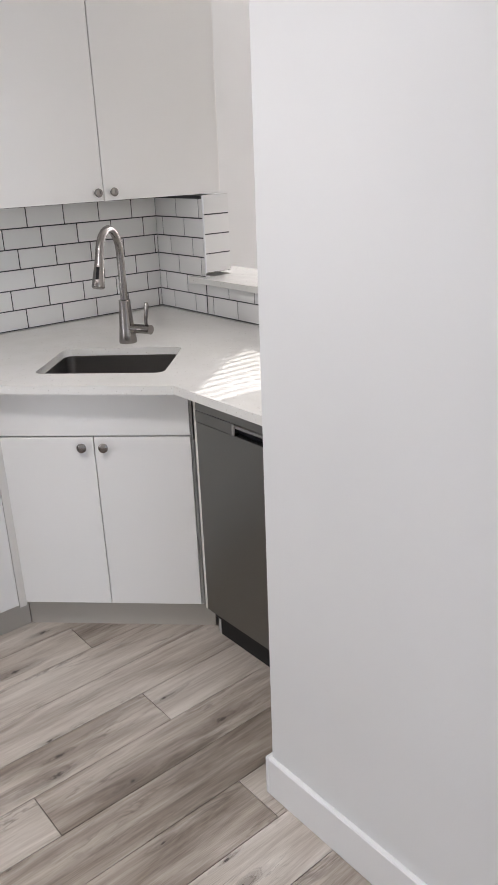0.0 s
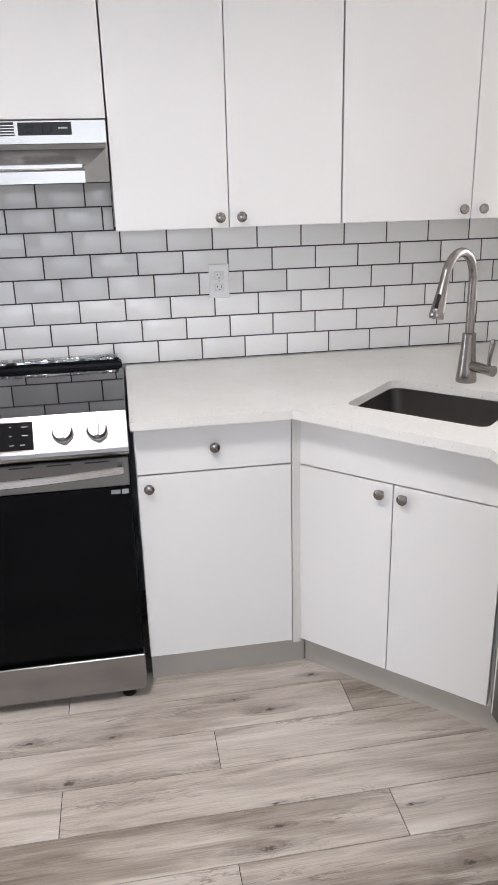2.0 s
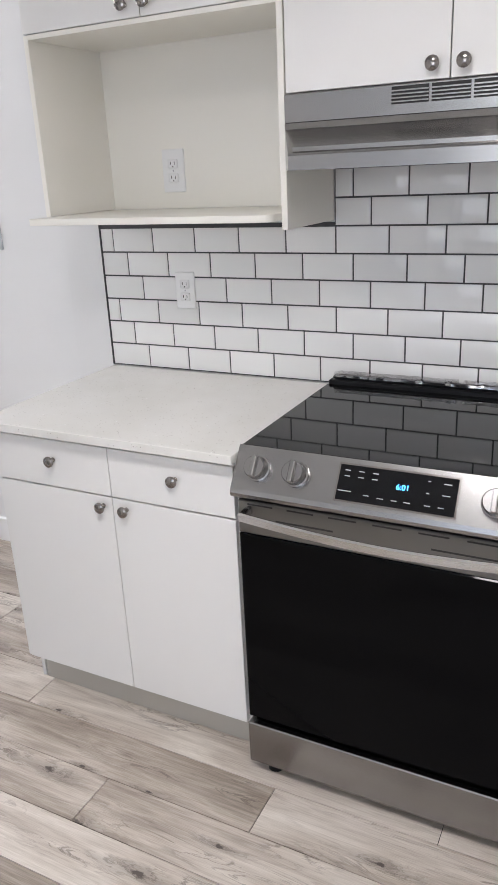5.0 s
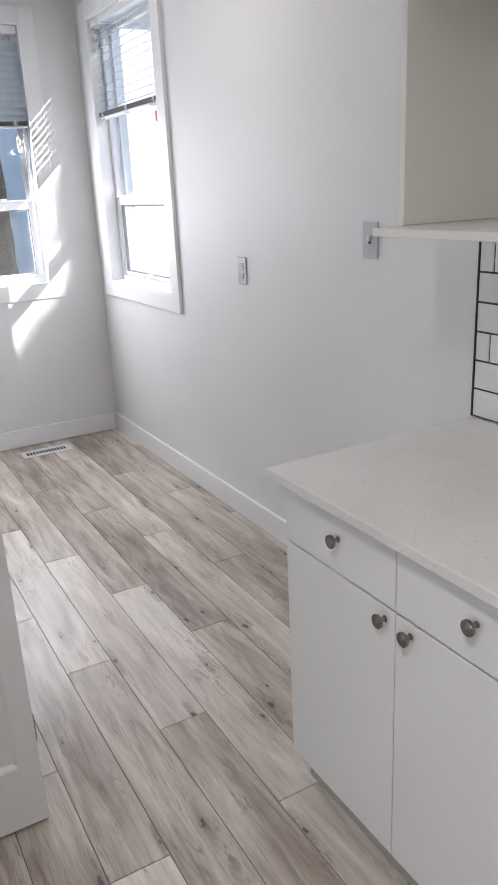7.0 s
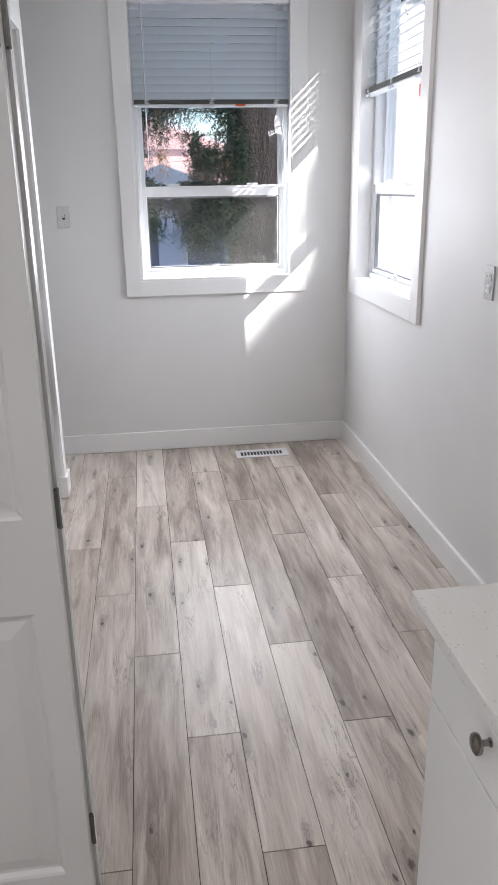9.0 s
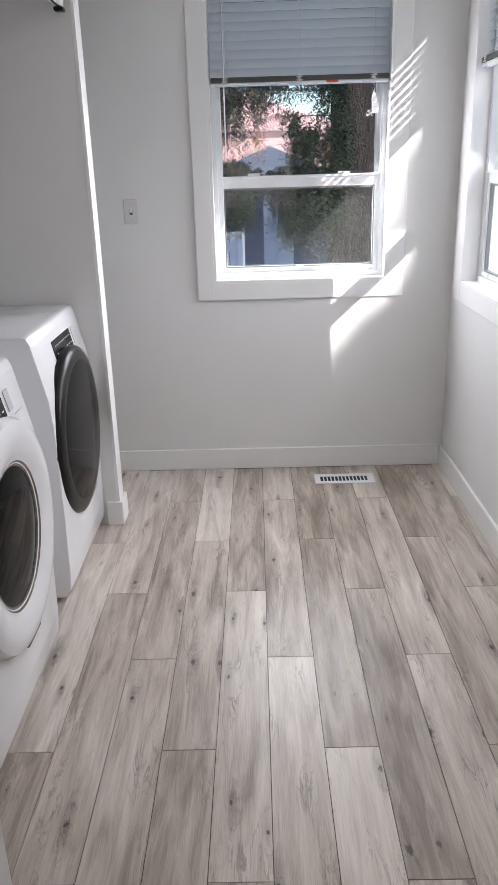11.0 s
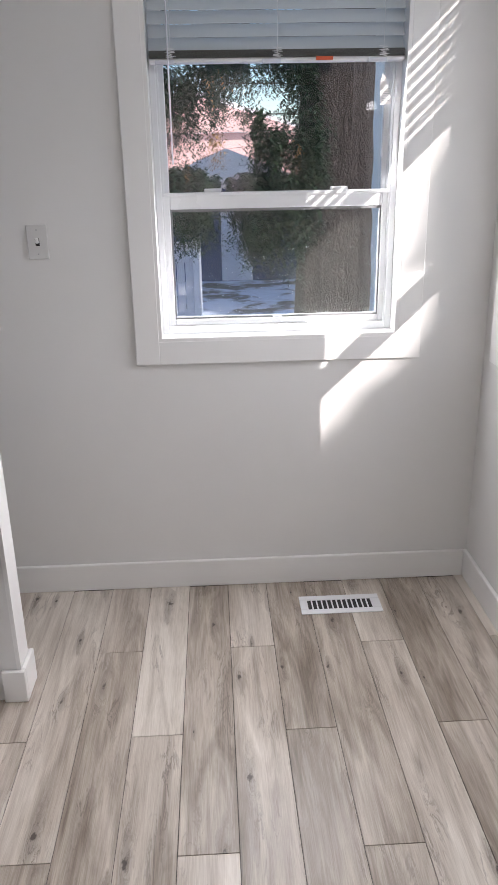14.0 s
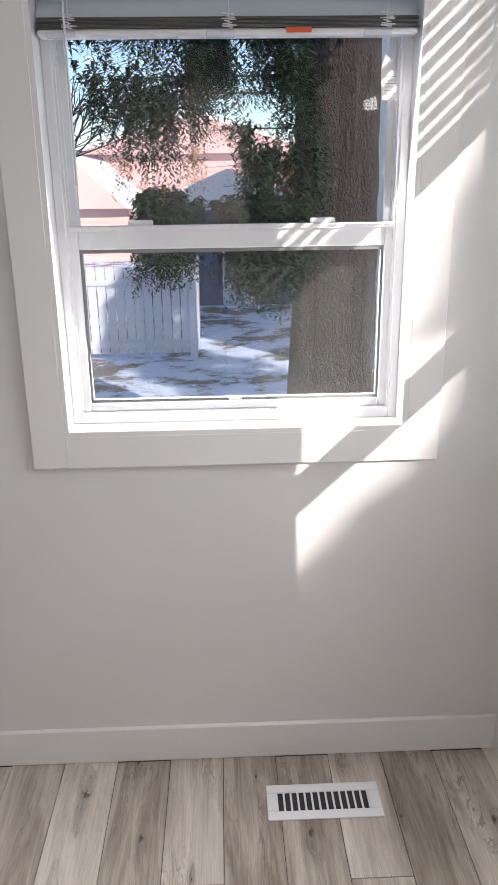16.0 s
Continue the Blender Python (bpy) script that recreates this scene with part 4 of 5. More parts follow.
for k, (a, b) in enumerate(((-0.745, -0.390), (-0.372, -0.020))):
    bm = bmesh.new()
    grid = []
    for i in range(41):
        row = []
        for j in range(7):
            x = a + (b - a) * i / 40
            s = j / 6 * math.pi * 1.2 - 0.3
            r = 0.014 + 0.004 * noise.noise((x * 60, j * 1.3, k * 5)) + 0.002 * noise.noise((x * 190, j, k))
            row.append(bm.verts.new((x, -0.028 - r * math.cos(s) * 1.3, 0.944 + r * math.sin(s) * 0.8)))
        grid.append(row)
    for p, q in zip(grid, grid[1:]):
        for j in range(6):
            bm.faces.new((p[j], p[j + 1], q[j + 1], q[j]))
    part("plastic_wrap", bm, WRAP, rg, "crumpled clear packing film", True)

# ---- hood ----
hood = thing("range_hood", "brushed stainless under-cabinet range hood", "range hood")
HX0, HX1 = -0.752, 0.004
part("housing", bm_boxes((HX0, HX1, -0.330, -0.006, 1.620, 1.681), bevel=0.0015), STEEL, hood)


def ring(bm, x0, x1, y, inset, z, back=-0.008):
    return [bm.verts.new(p) for p in ((x0, back, z), (x0, -0.330, z), (x0 + inset, y, z), (x1 - inset, y, z), (x1, -0.330, z), (x1, back, z))]


bm = bmesh.new()
r0 = ring(bm, HX0, HX1, -0.332, 0.004, 1.6195)
r1 = ring(bm, HX0, HX1, -0.340, 0.006, 1.606)
r2 = ring(bm, HX0, HX1, -0.455, 0.062, 1.553)
r3 = ring(bm, HX0, HX1, -0.460, 0.064, 1.548)
r4 = ring(bm, HX0, HX1, -0.460, 0.064, 1.518)
r5 = ring(bm, HX0 + 0.01, HX1 - 0.01, -0.448, 0.06, 1.518, -0.018)
r6 = ring(bm, HX0 + 0.01, HX1 - 0.01, -0.448, 0.06, 1.565, -0.018)
for a, b in zip((r0, r1, r2, r3, r4, r5), (r1, r2, r3, r4, r5, r6)):
    for k in range(6):
        bm.faces.new((a[k], a[(k + 1) % 6], b[(k + 1) % 6], b[k]))
bm.faces.new(r0)
bm.faces.new(r6)
bmesh.ops.recalc_face_normals(bm, faces=bm.faces[:])
part("canopy", bm, STEEL, hood, "flared canopy")
for k in range(3):
    x0 = -0.498 + k * 0.087
    slats = part("vent_grille", bm_boxes((x0, x0 + 0.081, -0.3306, -0.3300, 1.642, 1.677)), SLOT, hood, "dark slotted vent")
    part("fin", bm_boxes(*[(x0, x0 + 0.081, -0.3325, -0.3307, 1.6455 + 0.0072 * j, 1.6485 + 0.0072 * j) for j in range(4)]), STEEL, slats)
sw = part("switch_plate", bm_boxes((-0.233, -0.089, -0.3325, -0.3300, 1.643, 1.676), bevel=0.001), DARK, hood, "black switch plate")
for x in (-0.204, -0.155):
    part("rocker", bm_boxes((x - 0.013, x + 0.013, -0.336, -0.3327, 1.650, 1.667), bevel=0.002), DARK, sw, "black rocker switch")
part("badge", bm_boxes((-0.125, -0.100, -0.3330, -0.3326, 1.659, 1.663)), GREYMARK, sw)


# ---- sockets and switches ----


def cover(name, label, category, place, w=0.070, h=0.115, toggle=False, plate=PLASTIC):
    """A wall plate whose face looks toward -y of its pose."""
    c = thing(name, label, category, place=place)
    part("plate", bm_boxes((-w / 2, w / 2, -0.006, 0.0, -h / 2, h / 2), bevel=0.002), plate, c)
    if toggle:
        part("toggle", bm_boxes((-0.005, 0.005, -0.016, -0.0055, -0.004, 0.014), bevel=0.002), PLASTIC, c, "small white toggle")
        part("toggle_slot", bm_boxes((-0.007, 0.007, -0.0064, -0.0060, -0.013, 0.013)), SLOT, c)
    else:
        for z in (-0.020, 0.020):
            r = part("receptacle", bm_boxes((-0.0165, 0.0165, -0.0085, -0.0058, z - 0.0135, z + 0.0135), bevel=0.003), PLASTIC, c)
            part("slots", bm_boxes((-0.0075, -0.0055, -0.0089, -0.0085, z - 0.003, z + 0.006), (0.0055, 0.0075, -0.0089, -0.0085, z - 0.003, z + 0.006),
                                   (-0.002, 0.002, -0.0089, -0.0085, z - 0.010, z - 0.006)), SLOT, r)
    for z in ((-0.040, 0.040) if toggle else (0.0,)):
        part("screw", bm_boxes((-0.0022, 0.0022, -0.0068, -0.006, z - 0.0022, z + 0.0022), bevel=0.0006), GREYMARK, c)
    return c


cover("outlet", "white double outlet in the tiled wall", "outlet", Matrix.Translation((0.346, -0.002, 1.183)))
cover("outlet", "white double outlet in the tiled wall beside the end", "outlet", Matrix.Translation((-1.258, -0.002, 1.172)))
cover("outlet", "white double outlet in the cream niche", "outlet", Matrix.Translation((-1.262, -0.012, 1.530)), 0.076, 0.122)
cover("outlet", "white double outlet on the plain wall", "outlet", Matrix.Translation((-3.055, YN, 1.180)), plate=GREYPLATE)
cover("light_switch", "white toggle switch on the plain wall near the cabinet", "light switch", Matrix.Translation((-2.183, YN, 1.337)), 0.078, toggle=True, plate=GREYPLATE)
cover("light_switch", "white toggle switch on the wall beside the window", "light switch", Matrix.Translation((XW, -1.449, 1.360)) @ Matrix.Rotation(radians(90), 4, "Z"), toggle=True, plate=PLATE)

# ---- floor register ----
reg = thing("floor_register", "white metal floor register with dark slots", "floor vent", place=Matrix.Translation((-4.736, -0.408, 0)))
part("frame", bm_boxes((-0.062, -0.032, -0.155, 0.155, 0.0, 0.004), (0.032, 0.062, -0.155, 0.155, 0.0, 0.004), (-0.032, 0.032, -0.155, -0.125, 0.0, 0.004), (-0.032, 0.032, 0.125, 0.155, 0.0, 0.004), bevel=0.0012), ENAMEL, reg)
part("duct", bm_boxes((-0.032, 0.032, -0.125, 0.125, 0.0002, 0.0008)), SLOT, reg, "dark duct opening")
for k in range(13):
    y = -0.125 + 0.25 * (k + 0.5) / 13
    part("fin", bm_boxes((-0.032, 0.032, y + 0.0045, y + 0.0100, 0.0012, 0.0036)), ENAMEL, reg)

# ---- laundry ----


def washer(name, label, category, place, dark):
    """A front loader 0.68 wide, its front toward +y of its pose, its base centre at the origin."""
    w, d, h = 0.335, 0.76, 1.03
    c = thing(name, label, category, "laundry pair", place)
    side = [(-d, 0.02), (0.025, 0.02), (0.045, 0.05), (0.052, 0.13), (0.056, 0.35), (0.057, 0.55), (0.055, 0.72), (0.050, 0.80), (0.008, 1.0), (-0.004, h - 0.004), (-0.02, h), (-d, h)]
    part("cabinet", bm_prism(side, -w, w, "x", bevel=0.007, segments=2), ENAMEL, c, "white enamelled cabinet", True)
    part("toe_panel", bm_boxes((-w + 0.02, w - 0.02, -0.30, -0.07, 0.0, 0.022)), DARK, c)
    part("lid_seam", bm_boxes((-w - 0.0012, w + 0.0012, -d + 0.01, -0.10, 0.966, 0.9685)), GREYMARK, c)
    up = Vector((0, -0.042, 0.185)).normalized()
    out = Vector((0, 0.185, 0.042)).normalized()
    M = Matrix(((1, 0, 0, 0), (0, up.y, out.y, 0.0235), (0, up.z, out.z, 0.925), (0, 0, 0, 1)))
    part("touch_panel", bm_boxes((-0.16, 0.11, -0.035, 0.040, 0.0005, 0.003), bevel=0.001), BLACKGLASS, c, "black touch panel", m=M)
    part("button", bm_boxes((-0.225, -0.185, -0.030, 0.035, 0.0005, 0.003), bevel=0.002), GREYMARK, c, "grey start button", m=M)
    for k in range(5):
        part("print_mark", bm_boxes((-0.29 + k * 0.014, -0.282 + k * 0.014, -0.050, -0.045, 0.0003, 0.0008)), GREYMARK, c, m=M)
    for k in range(8):
        part("panel_mark", bm_boxes((-0.145 + k * 0.03, -0.130 + k * 0.03, -0.016, -0.012, 0.003, 0.0034), (-0.145 + k * 0.03, -0.130 + k * 0.03, 0.014, 0.018, 0.003, 0.0034)), GREYMARK, c, m=M)
    D = Matrix.Translation((0, 0.050, 0.588)) @ Matrix.Rotation(radians(-90), 4, "X") @ (Matrix.Diagonal((1.05, 1.05, 0.55, 1)) if dark else Matrix.Diagonal((1.07, 1.07, 0.85, 1)))
    if dark:
        dr = part("door", bm_lathe([(0.0, -0.03), (0.315, -0.03), (0.318, 0.006), (0.312, 0.030), (0.295, 0.046), (0.27, 0.051)], 56), DARK, c, "large round black door", True, D)
        part("door_glass", bm_lathe([(0.0, 0.070), (0.10, 0.068), (0.19, 0.061), (0.255, 0.053), (0.272, 0.049), (0.272, 0.040), (0.0, 0.040)], 56), OVENGLASS, dr, "smoked door glass", True)
    else:
        dr = part("door", bm_lathe([(0.0, -0.02), (0.312, -0.02), (0.316, 0.010), (0.306, 0.034), (0.285, 0.046), (0.255, 0.050), (0.215, 0.034), (0.185, 0.016), (0.0, 0.016)], 56), ENAMEL, c, "round white door ring", True, D)
        part("door_glass", bm_lathe([(0.0, 0.030), (0.10, 0.028), (0.165, 0.022), (0.190, 0.0165), (0.190, 0.008), (0.0, 0.008)], 56), OVENGLASS, dr, "smoked round glass", True)
        part("rim", bm_lathe([(0.186, 0.016), (0.196, 0.020), (0.200, 0.027), (0.194, 0.021), (0.186, 0.0175)], 56), KNOBM, dr, "chrome rim", True)
        part("grip", bm_boxes((-0.06, 0.06, 0.290, 0.312, 0.01, 0.036), bevel=0.006), DARK, dr, "black grip recess")
    return c


washer("dryer", "white front-loading dryer with a large round black door", "clothes dryer", Matrix.Translation((-3.917, -1.622, 0)), True)
washer("washing_machine", "white front-loading washing machine with a white round door", "washing machine", Matrix.Translation((-2.99, -1.605, 0)), False)

# closet track and folding door
track = thing("door_track", "white bifold door track under the closet header", "door track")
part("rail", bm_boxes((-4.235, -1.80, -1.560, -1.530, 2.122, 2.1495), bevel=0.002), TRIM, track)
part("groove", bm_boxes((-4.23, -1.81, -1.550, -1.540, 2.1205, 2.1222)), SLOT, track)
part("pivot_bracket", bm_boxes((-4.245, -4.205, -1.562, -1.528, 2.105, 2.1200), bevel=0.003), DARK, track, "small dark pivot bracket")


def panel_door(parent, y0, y1, x, face):
    """A moulded panel leaf standing in the plane of y and z, its moulded face toward face (+1 or -1) in x."""
    h0, h1, t = 0.012, 2.03, 0.035
    m = 0.050
    spans = ((0.190, 0.796), (0.980, 1.590), (1.69, 1.910))
    zs = [h0, *[z for s in spans for z in s], h1]
    frame_boxes = [(x, x - face * t, y0, y0 + m, h0, h1), (x, x - face * t, y1 - m, y1, h0, h1)]
    frame_boxes += [(x, x - face * t, y0 + m, y1 - m, zs[i], zs[i + 1]) for i in range(0, len(zs), 2)]
    frame_boxes += [(x - face * 0.013, x - face * t, y0 + m, y1 - m, a, b) for a, b in spans]
    leaf = part("leaf", bm_boxes(*frame_boxes), DOORP, parent, "white moulded three-panel leaf")
    for z0, z1 in spans:
        bm = bmesh.new()
        loops = []
        for inset, d in ((0.0, 0.0), (0.005, -0.003), (0.011, -0.0115), (0.017, -0.012), (0.045, -0.003), (0.049, -0.002)):
            loops.append([bm.verts.new((x + face * d, a, b)) for a, b in ((y0 + m + inset, z0 + inset), (y1 - m - inset, z0 + inset), (y1 - m - inset, z1 - inset), (y0 + m + inset, z1 - inset))])
        for p, q in zip(loops, loops[1:]):
            for k in range(4):
                bm.faces.new((p[k], p[(k + 1) % 4], q[(k + 1) % 4], q[k]))
        bm.faces.new(loops[-1])
        bmesh.ops.recalc_face_normals(bm, faces=bm.faces[:])
        part("moulding", bm, DOORP, leaf)
    return leaf


bif = thing("bifold_door", "white moulded bifold closet door folded open", "closet door")
panel_door(bif, -1.575, -1.212, -1.782, 1)
panel_door(bif, -1.575, -1.206, -1.862, -1)
for z in (0.26, 0.98, 1.74):
    part("hinge", bm_boxes((-1.8262, -1.8175, -1.214, -1.205, z - 0.035, z + 0.035)), STEEL_DARK, bif, "dark steel hinge")
    part("hinge_pin", bm_tube([(-1.8218, -1.207, z - 0.038), (-1.8218, -1.207, z + 0.038)], 0.004, 10), NICKEL, bif)

# kitchen ceiling light
cl = thing("ceiling_light", "round flush ceiling light with a frosted diffuser", "ceiling light", "ceiling lights", Matrix.Translation((*KITCHEN_LAMP[:2], CEILING)))
part("base", bm_lathe([(0.0, -0.001), (0.17, -0.001), (0.17, -0.018), (0.0, -0.018)], 36), TRIM, cl, "white base", True)
part("diffuser", bm_lathe([(0.155, -0.019), (0.155, -0.040), (0.12, -0.062), (0.0, -0.072)], 36), LAMPGLOW, cl, "frosted diffuser", True)
# unseen second fixture, added to go with the laundry fill light
copy_thing(cl, Matrix.Translation((*LAUNDRY_FILL[:2], CEILING)))

# blind tag
tag = thing("warning_tag", "small white warning tag hanging from the blind cord", "tag")
part("string", bm_tube([(-4.936, -0.285, 1.905), (-4.938, -0.272, 1.888), (-4.938, -0.276, 1.868)], 0.0012, 5), VINYL, tag)
part("card", bm_prism([(-0.279, 1.870), (-0.268, 1.855), (-0.246, 1.775), (-0.283, 1.773), (-0.288, 1.835)], -4.9385, -4.9377, "x"), PAPER, tag)
part("print_line", bm_boxes(*[(-4.9376, -4.9374, -0.278, -0.254, 1.785 + 0.007 * k, 1.7865 + 0.007 * k) for k in range(6)]), GREYMARK, tag)
sticker = thing("warning_label", "small orange-red warning label on the blind rail", "label")
part("label", bm_boxes((-4.9233, -4.9229, -0.500, -0.445, 1.907, 1.918)), REDMARK, sticker)
tag2 = thing("warning_tag", "small white and red tag beside the blind", "tag")
part("card", bm_boxes((-3.86, -3.825, 0.135, 0.1365, 1.77, 1.90)), PAPER, tag2)
part("print_block", bm_boxes((-3.857, -3.828, 0.1345, 0.1349, 1.845, 1.89)), REDMARK, tag2)

# ---- outdoors ----
GZ = -1.05


def snow_material():
    m = Mat("shade_blue_snow", (0.75, 0.78, 0.84), 0.6)
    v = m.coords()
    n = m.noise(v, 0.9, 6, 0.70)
    # snow stops hold the blue of skylit shade; the dark stops are soil
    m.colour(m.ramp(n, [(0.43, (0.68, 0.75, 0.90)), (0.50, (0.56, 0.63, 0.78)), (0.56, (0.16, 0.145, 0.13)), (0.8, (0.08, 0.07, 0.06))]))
    m.bump(m.noise(v, 3, 5), 0.6, 0.05)
    return m.m


def bark_material():
    m = Mat("spruce_bark", (0.12, 0.09, 0.075), 0.9)
    v = m.coords((1, 1, 0.42))
    vor = m.node("ShaderNodeTexVoronoi", Scale=24.0)
    vor.feature = "DISTANCE_TO_EDGE"
    warp = m.node("ShaderNodeTexNoise", Scale=12.0, Detail=6.0)
    m.link(v, warp.inputs["Vector"])
    m.link(m.mix(0.16, v, warp.outputs["Color"]), vor.inputs["Vector"])
    plates = m.ramp(vor.outputs["Distance"], [(0.0, 0.0), (0.16, 0.8), (0.3, 1.0)])
    chips = m.ramp(m.noise(v, 75, 5, 0.75), [(0.40, 0.0), (0.56, 1.0)])
    plates = m.math("MULTIPLY", plates, m.math("ADD", m.math("MULTIPLY", chips, 0.6), 0.4))
    c = m.ramp(m.noise(v, 30, 5), [(0.3, (0.036, 0.026, 0.026)), (0.55, (0.070, 0.052, 0.050)), (0.75, (0.125, 0.104, 0.100))])
    m.colour(m.mix(plates, (0.025, 0.018, 0.015), c))
    m.bump(m.math("ADD", plates, m.math("MULTIPLY", m.noise(v, 40, 4), 0.4)), 0.9, 0.03)
    return m.m


def foliage_material(name, a, b, c=None):
    m = Mat(name, a, 0.7, 0.0, 0.12)
    n = m.noise(m.coords(), 2.5, 4)
    info = m.t.nodes.new("ShaderNodeNewGeometry")
    m.colour(m.mix(info.outputs["Random Per Island"], m.ramp(n, [(0.3, a), (0.7, b)]), c or b))
    return m.m


SNOW, BARK = snow_material(), bark_material()
NEEDLE = foliage_material("spruce_needles", (0.008, 0.022, 0.012), (0.030, 0.052, 0.022), (0.012, 0.032, 0.022))
DRYTWIG = foliage_material("dry_twigs", (0.26, 0.15, 0.07), (0.40, 0.24, 0.11))
TWIG = foliage_material("dark_twigs", (0.030, 0.022, 0.020), (0.055, 0.042, 0.036))
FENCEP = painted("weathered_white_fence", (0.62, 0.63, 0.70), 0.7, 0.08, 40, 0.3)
SHED = painted("blue_shed_paint", (0.05, 0.08, 0.17), 0.6, 0.1, 20, 0.2)
PINKWALL = painted("pink_siding", (0.74, 0.47, 0.43), 0.7, 0.06, 10, 0.3)
REDWALL = painted("red_siding", (0.60, 0.38, 0.36), 0.7, 0.06, 10, 0.3)
ROOFM = painted("snowy_roof", (0.70, 0.68, 0.70), 0.7, 0.1, 4, 0.3)

bm = bmesh.new()
NX, NY = 60, 60
vs = {}
for i in range(NX + 1):
    for j in range(NY + 1):
        u, v = (i / NX * 2 - 1), (j / NY * 2 - 1)
        x, y = -20 + 600 * u * abs(u) ** 1.5, 600 * v * abs(v) ** 1.5
        z = GZ + 0.10 * noise.noise((x * 0.35, y * 0.35, 0)) + 0.035 * noise.noise((x * 1.3, y * 1.3, 3))
        vs[i, j] = bm.verts.new((x, y, z))
for i in range(NX):
    for j in range(NY):
        bm.faces.new((vs[i, j], vs[i + 1, j], vs[i + 1, j + 1], vs[i, j + 1]))
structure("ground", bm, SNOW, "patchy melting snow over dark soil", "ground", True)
structure("foundation", bm_boxes((-5.1, 4.4, -5.6, 0.31, GZ - 0.3, -0.121)), WALL, "concrete foundation", "foundation")

# picket fence
fence = thing("fence", "weathered white board fence standing in snow", "fence")
FXX = -15.6
PICKET = mesh_of("picket", bm_prism([(-0.067, 0), (0.067, 0), (0.067, 1.42), (-0.067, 1.42)], -0.010, 0.010, "x"), FENCEP)
for k in range(26):
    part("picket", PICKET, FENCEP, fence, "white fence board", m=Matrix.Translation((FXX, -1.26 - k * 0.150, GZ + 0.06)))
for z in (0.20, 1.12):
    part("rail", bm_boxes((FXX - 0.06, FXX - 0.012, -5.2, -1.20, GZ + z, GZ + z + 0.09)), FENCEP, fence)
for z in (0.16, 1.19):
    part("rail", bm_boxes((FXX + 0.011, FXX + 0.03, -5.2, -1.20, GZ + z, GZ + z + 0.09)), FENCEP, fence)
for y in (-1.14, -3.2, -5.2):
    part("post", bm_boxes((FXX - 0.07, FXX + 0.05, y - 0.06, y + 0.06, GZ - 0.2, GZ + 1.50), bevel=0.01), FENCEP, fence, "square fence post")
for k in range(14):
    part("picket", PICKET, FENCEP, fence, "white fence board", m=Matrix.Translation((FXX - 0.18 - k * 0.16, -1.09, GZ + 0.04)) @ Matrix.Rotation(radians(90), 4, "Z"))

shed = thing("shed", "blue-painted garden shed with a white door behind the spruce", "shed")
part("wall", bm_boxes((-24, -21.5, -2.4, 1.5, GZ - 0.2, GZ + 2.2)), SHED, shed)
part("door", bm_boxes((-21.49, -21.44, -0.62, 0.15, GZ, GZ + 1.95), bevel=0.01), FENCEP, shed, "pale shed door")
part("roof", bm_prism([(-2.7, GZ + 2.2), (1.8, GZ + 2.2), (-0.45, GZ + 3.1)], -24.3, -21.2, "x"), ROOFM, shed, "snow-covered roof")


def house(x, y0, y1, wallm, height, label, stripes=True):
    h = thing("neighbour_house", label, "house")
    part("wall", bm_boxes((x - 8, x, y0, y1, GZ - 0.3, GZ + height)), wallm, h, "painted siding wall")
    ym = (y0 + y1) / 2
    part("roof", bm_prism([(y0 - 0.5, GZ + height), (y1 + 0.5, GZ + height), (ym, GZ + height + 2.0)], x - 8.4, x + 0.5, "x"), ROOFM, h, "snow-covered roof")
    part("gable", bm_prism([(y0, GZ + height + 0.01), (y1, GZ + height + 0.01), (ym, GZ + height + 1.75)], x + 0.501, x + 0.54, "x"), wallm, h)
    if stripes:
        for k in range(int(height / 0.25)):
            part("board", bm_boxes((x + 0.001, x + 0.02, y0, y1, GZ + k * 0.25, GZ + k * 0.25 + 0.235)), wallm, h)
    for yy in () if height < 3 else (y0 + 0.25 * (y1 - y0), y0 + 0.7 * (y1 - y0)):
        w = part("window", bm_boxes((x + 0.021, x + 0.07, yy - 0.5, yy + 0.5, GZ + 1.2, GZ + 2.3)), FENCEP, h, "white framed window")
        part("pane", bm_boxes((x + 0.0705, x + 0.075, yy - 0.42, yy + 0.42, GZ + 1.28, GZ + 2.22)), BLACKGLASS, w)
    return h


house(-34, -8.0, -4.2, PINKWALL, 2.0, "low pink-sided neighbouring house with a snowy roof")
house(-42, -7.5, 4.0, REDWALL, 4.3, "red-sided neighbouring house half hidden by the spruce")

# large spruce by the window
TX, TY = -9.4, 0.28
tree = thing("spruce", "large old spruce with rugged bark and hanging boughs", "tree")
bm = bmesh.new()
rings = []
N = 72
for i in range(81):
    z = GZ - 0.2 + i * 0.10
    r = 0.350 * (1 - i * 0.0035) + 0.14 * math.exp(-i * 0.16)
    ringv = []
    for k in range(N):
        a = 2 * math.pi * k / N
        p = Vector((math.cos(a), math.sin(a), z * 0.35))
        d = 0.035 * noise.noise(p * 2.2) + 0.028 * abs(noise.noise(Vector((math.cos(a) * 6, math.sin(a) * 6, z * 2.2)))) + 0.012 * noise.noise(Vector((math.cos(a) * 15, math.sin(a) * 15, z * 5)))
        ringv.append(bm.verts.new((TX + (r + d) * math.cos(a), TY + (r + d) * math.sin(a), z)))
    rings.append(ringv)
for a, b in zip(rings, rings[1:]):
    for k in range(N):
        bm.faces.new((a[k], a[(k + 1) % N], b[(k + 1) % N], b[k]))
bm.faces.new(rings[-1])
part("trunk", bm, BARK, tree, "deeply cracked grey-brown trunk", True)


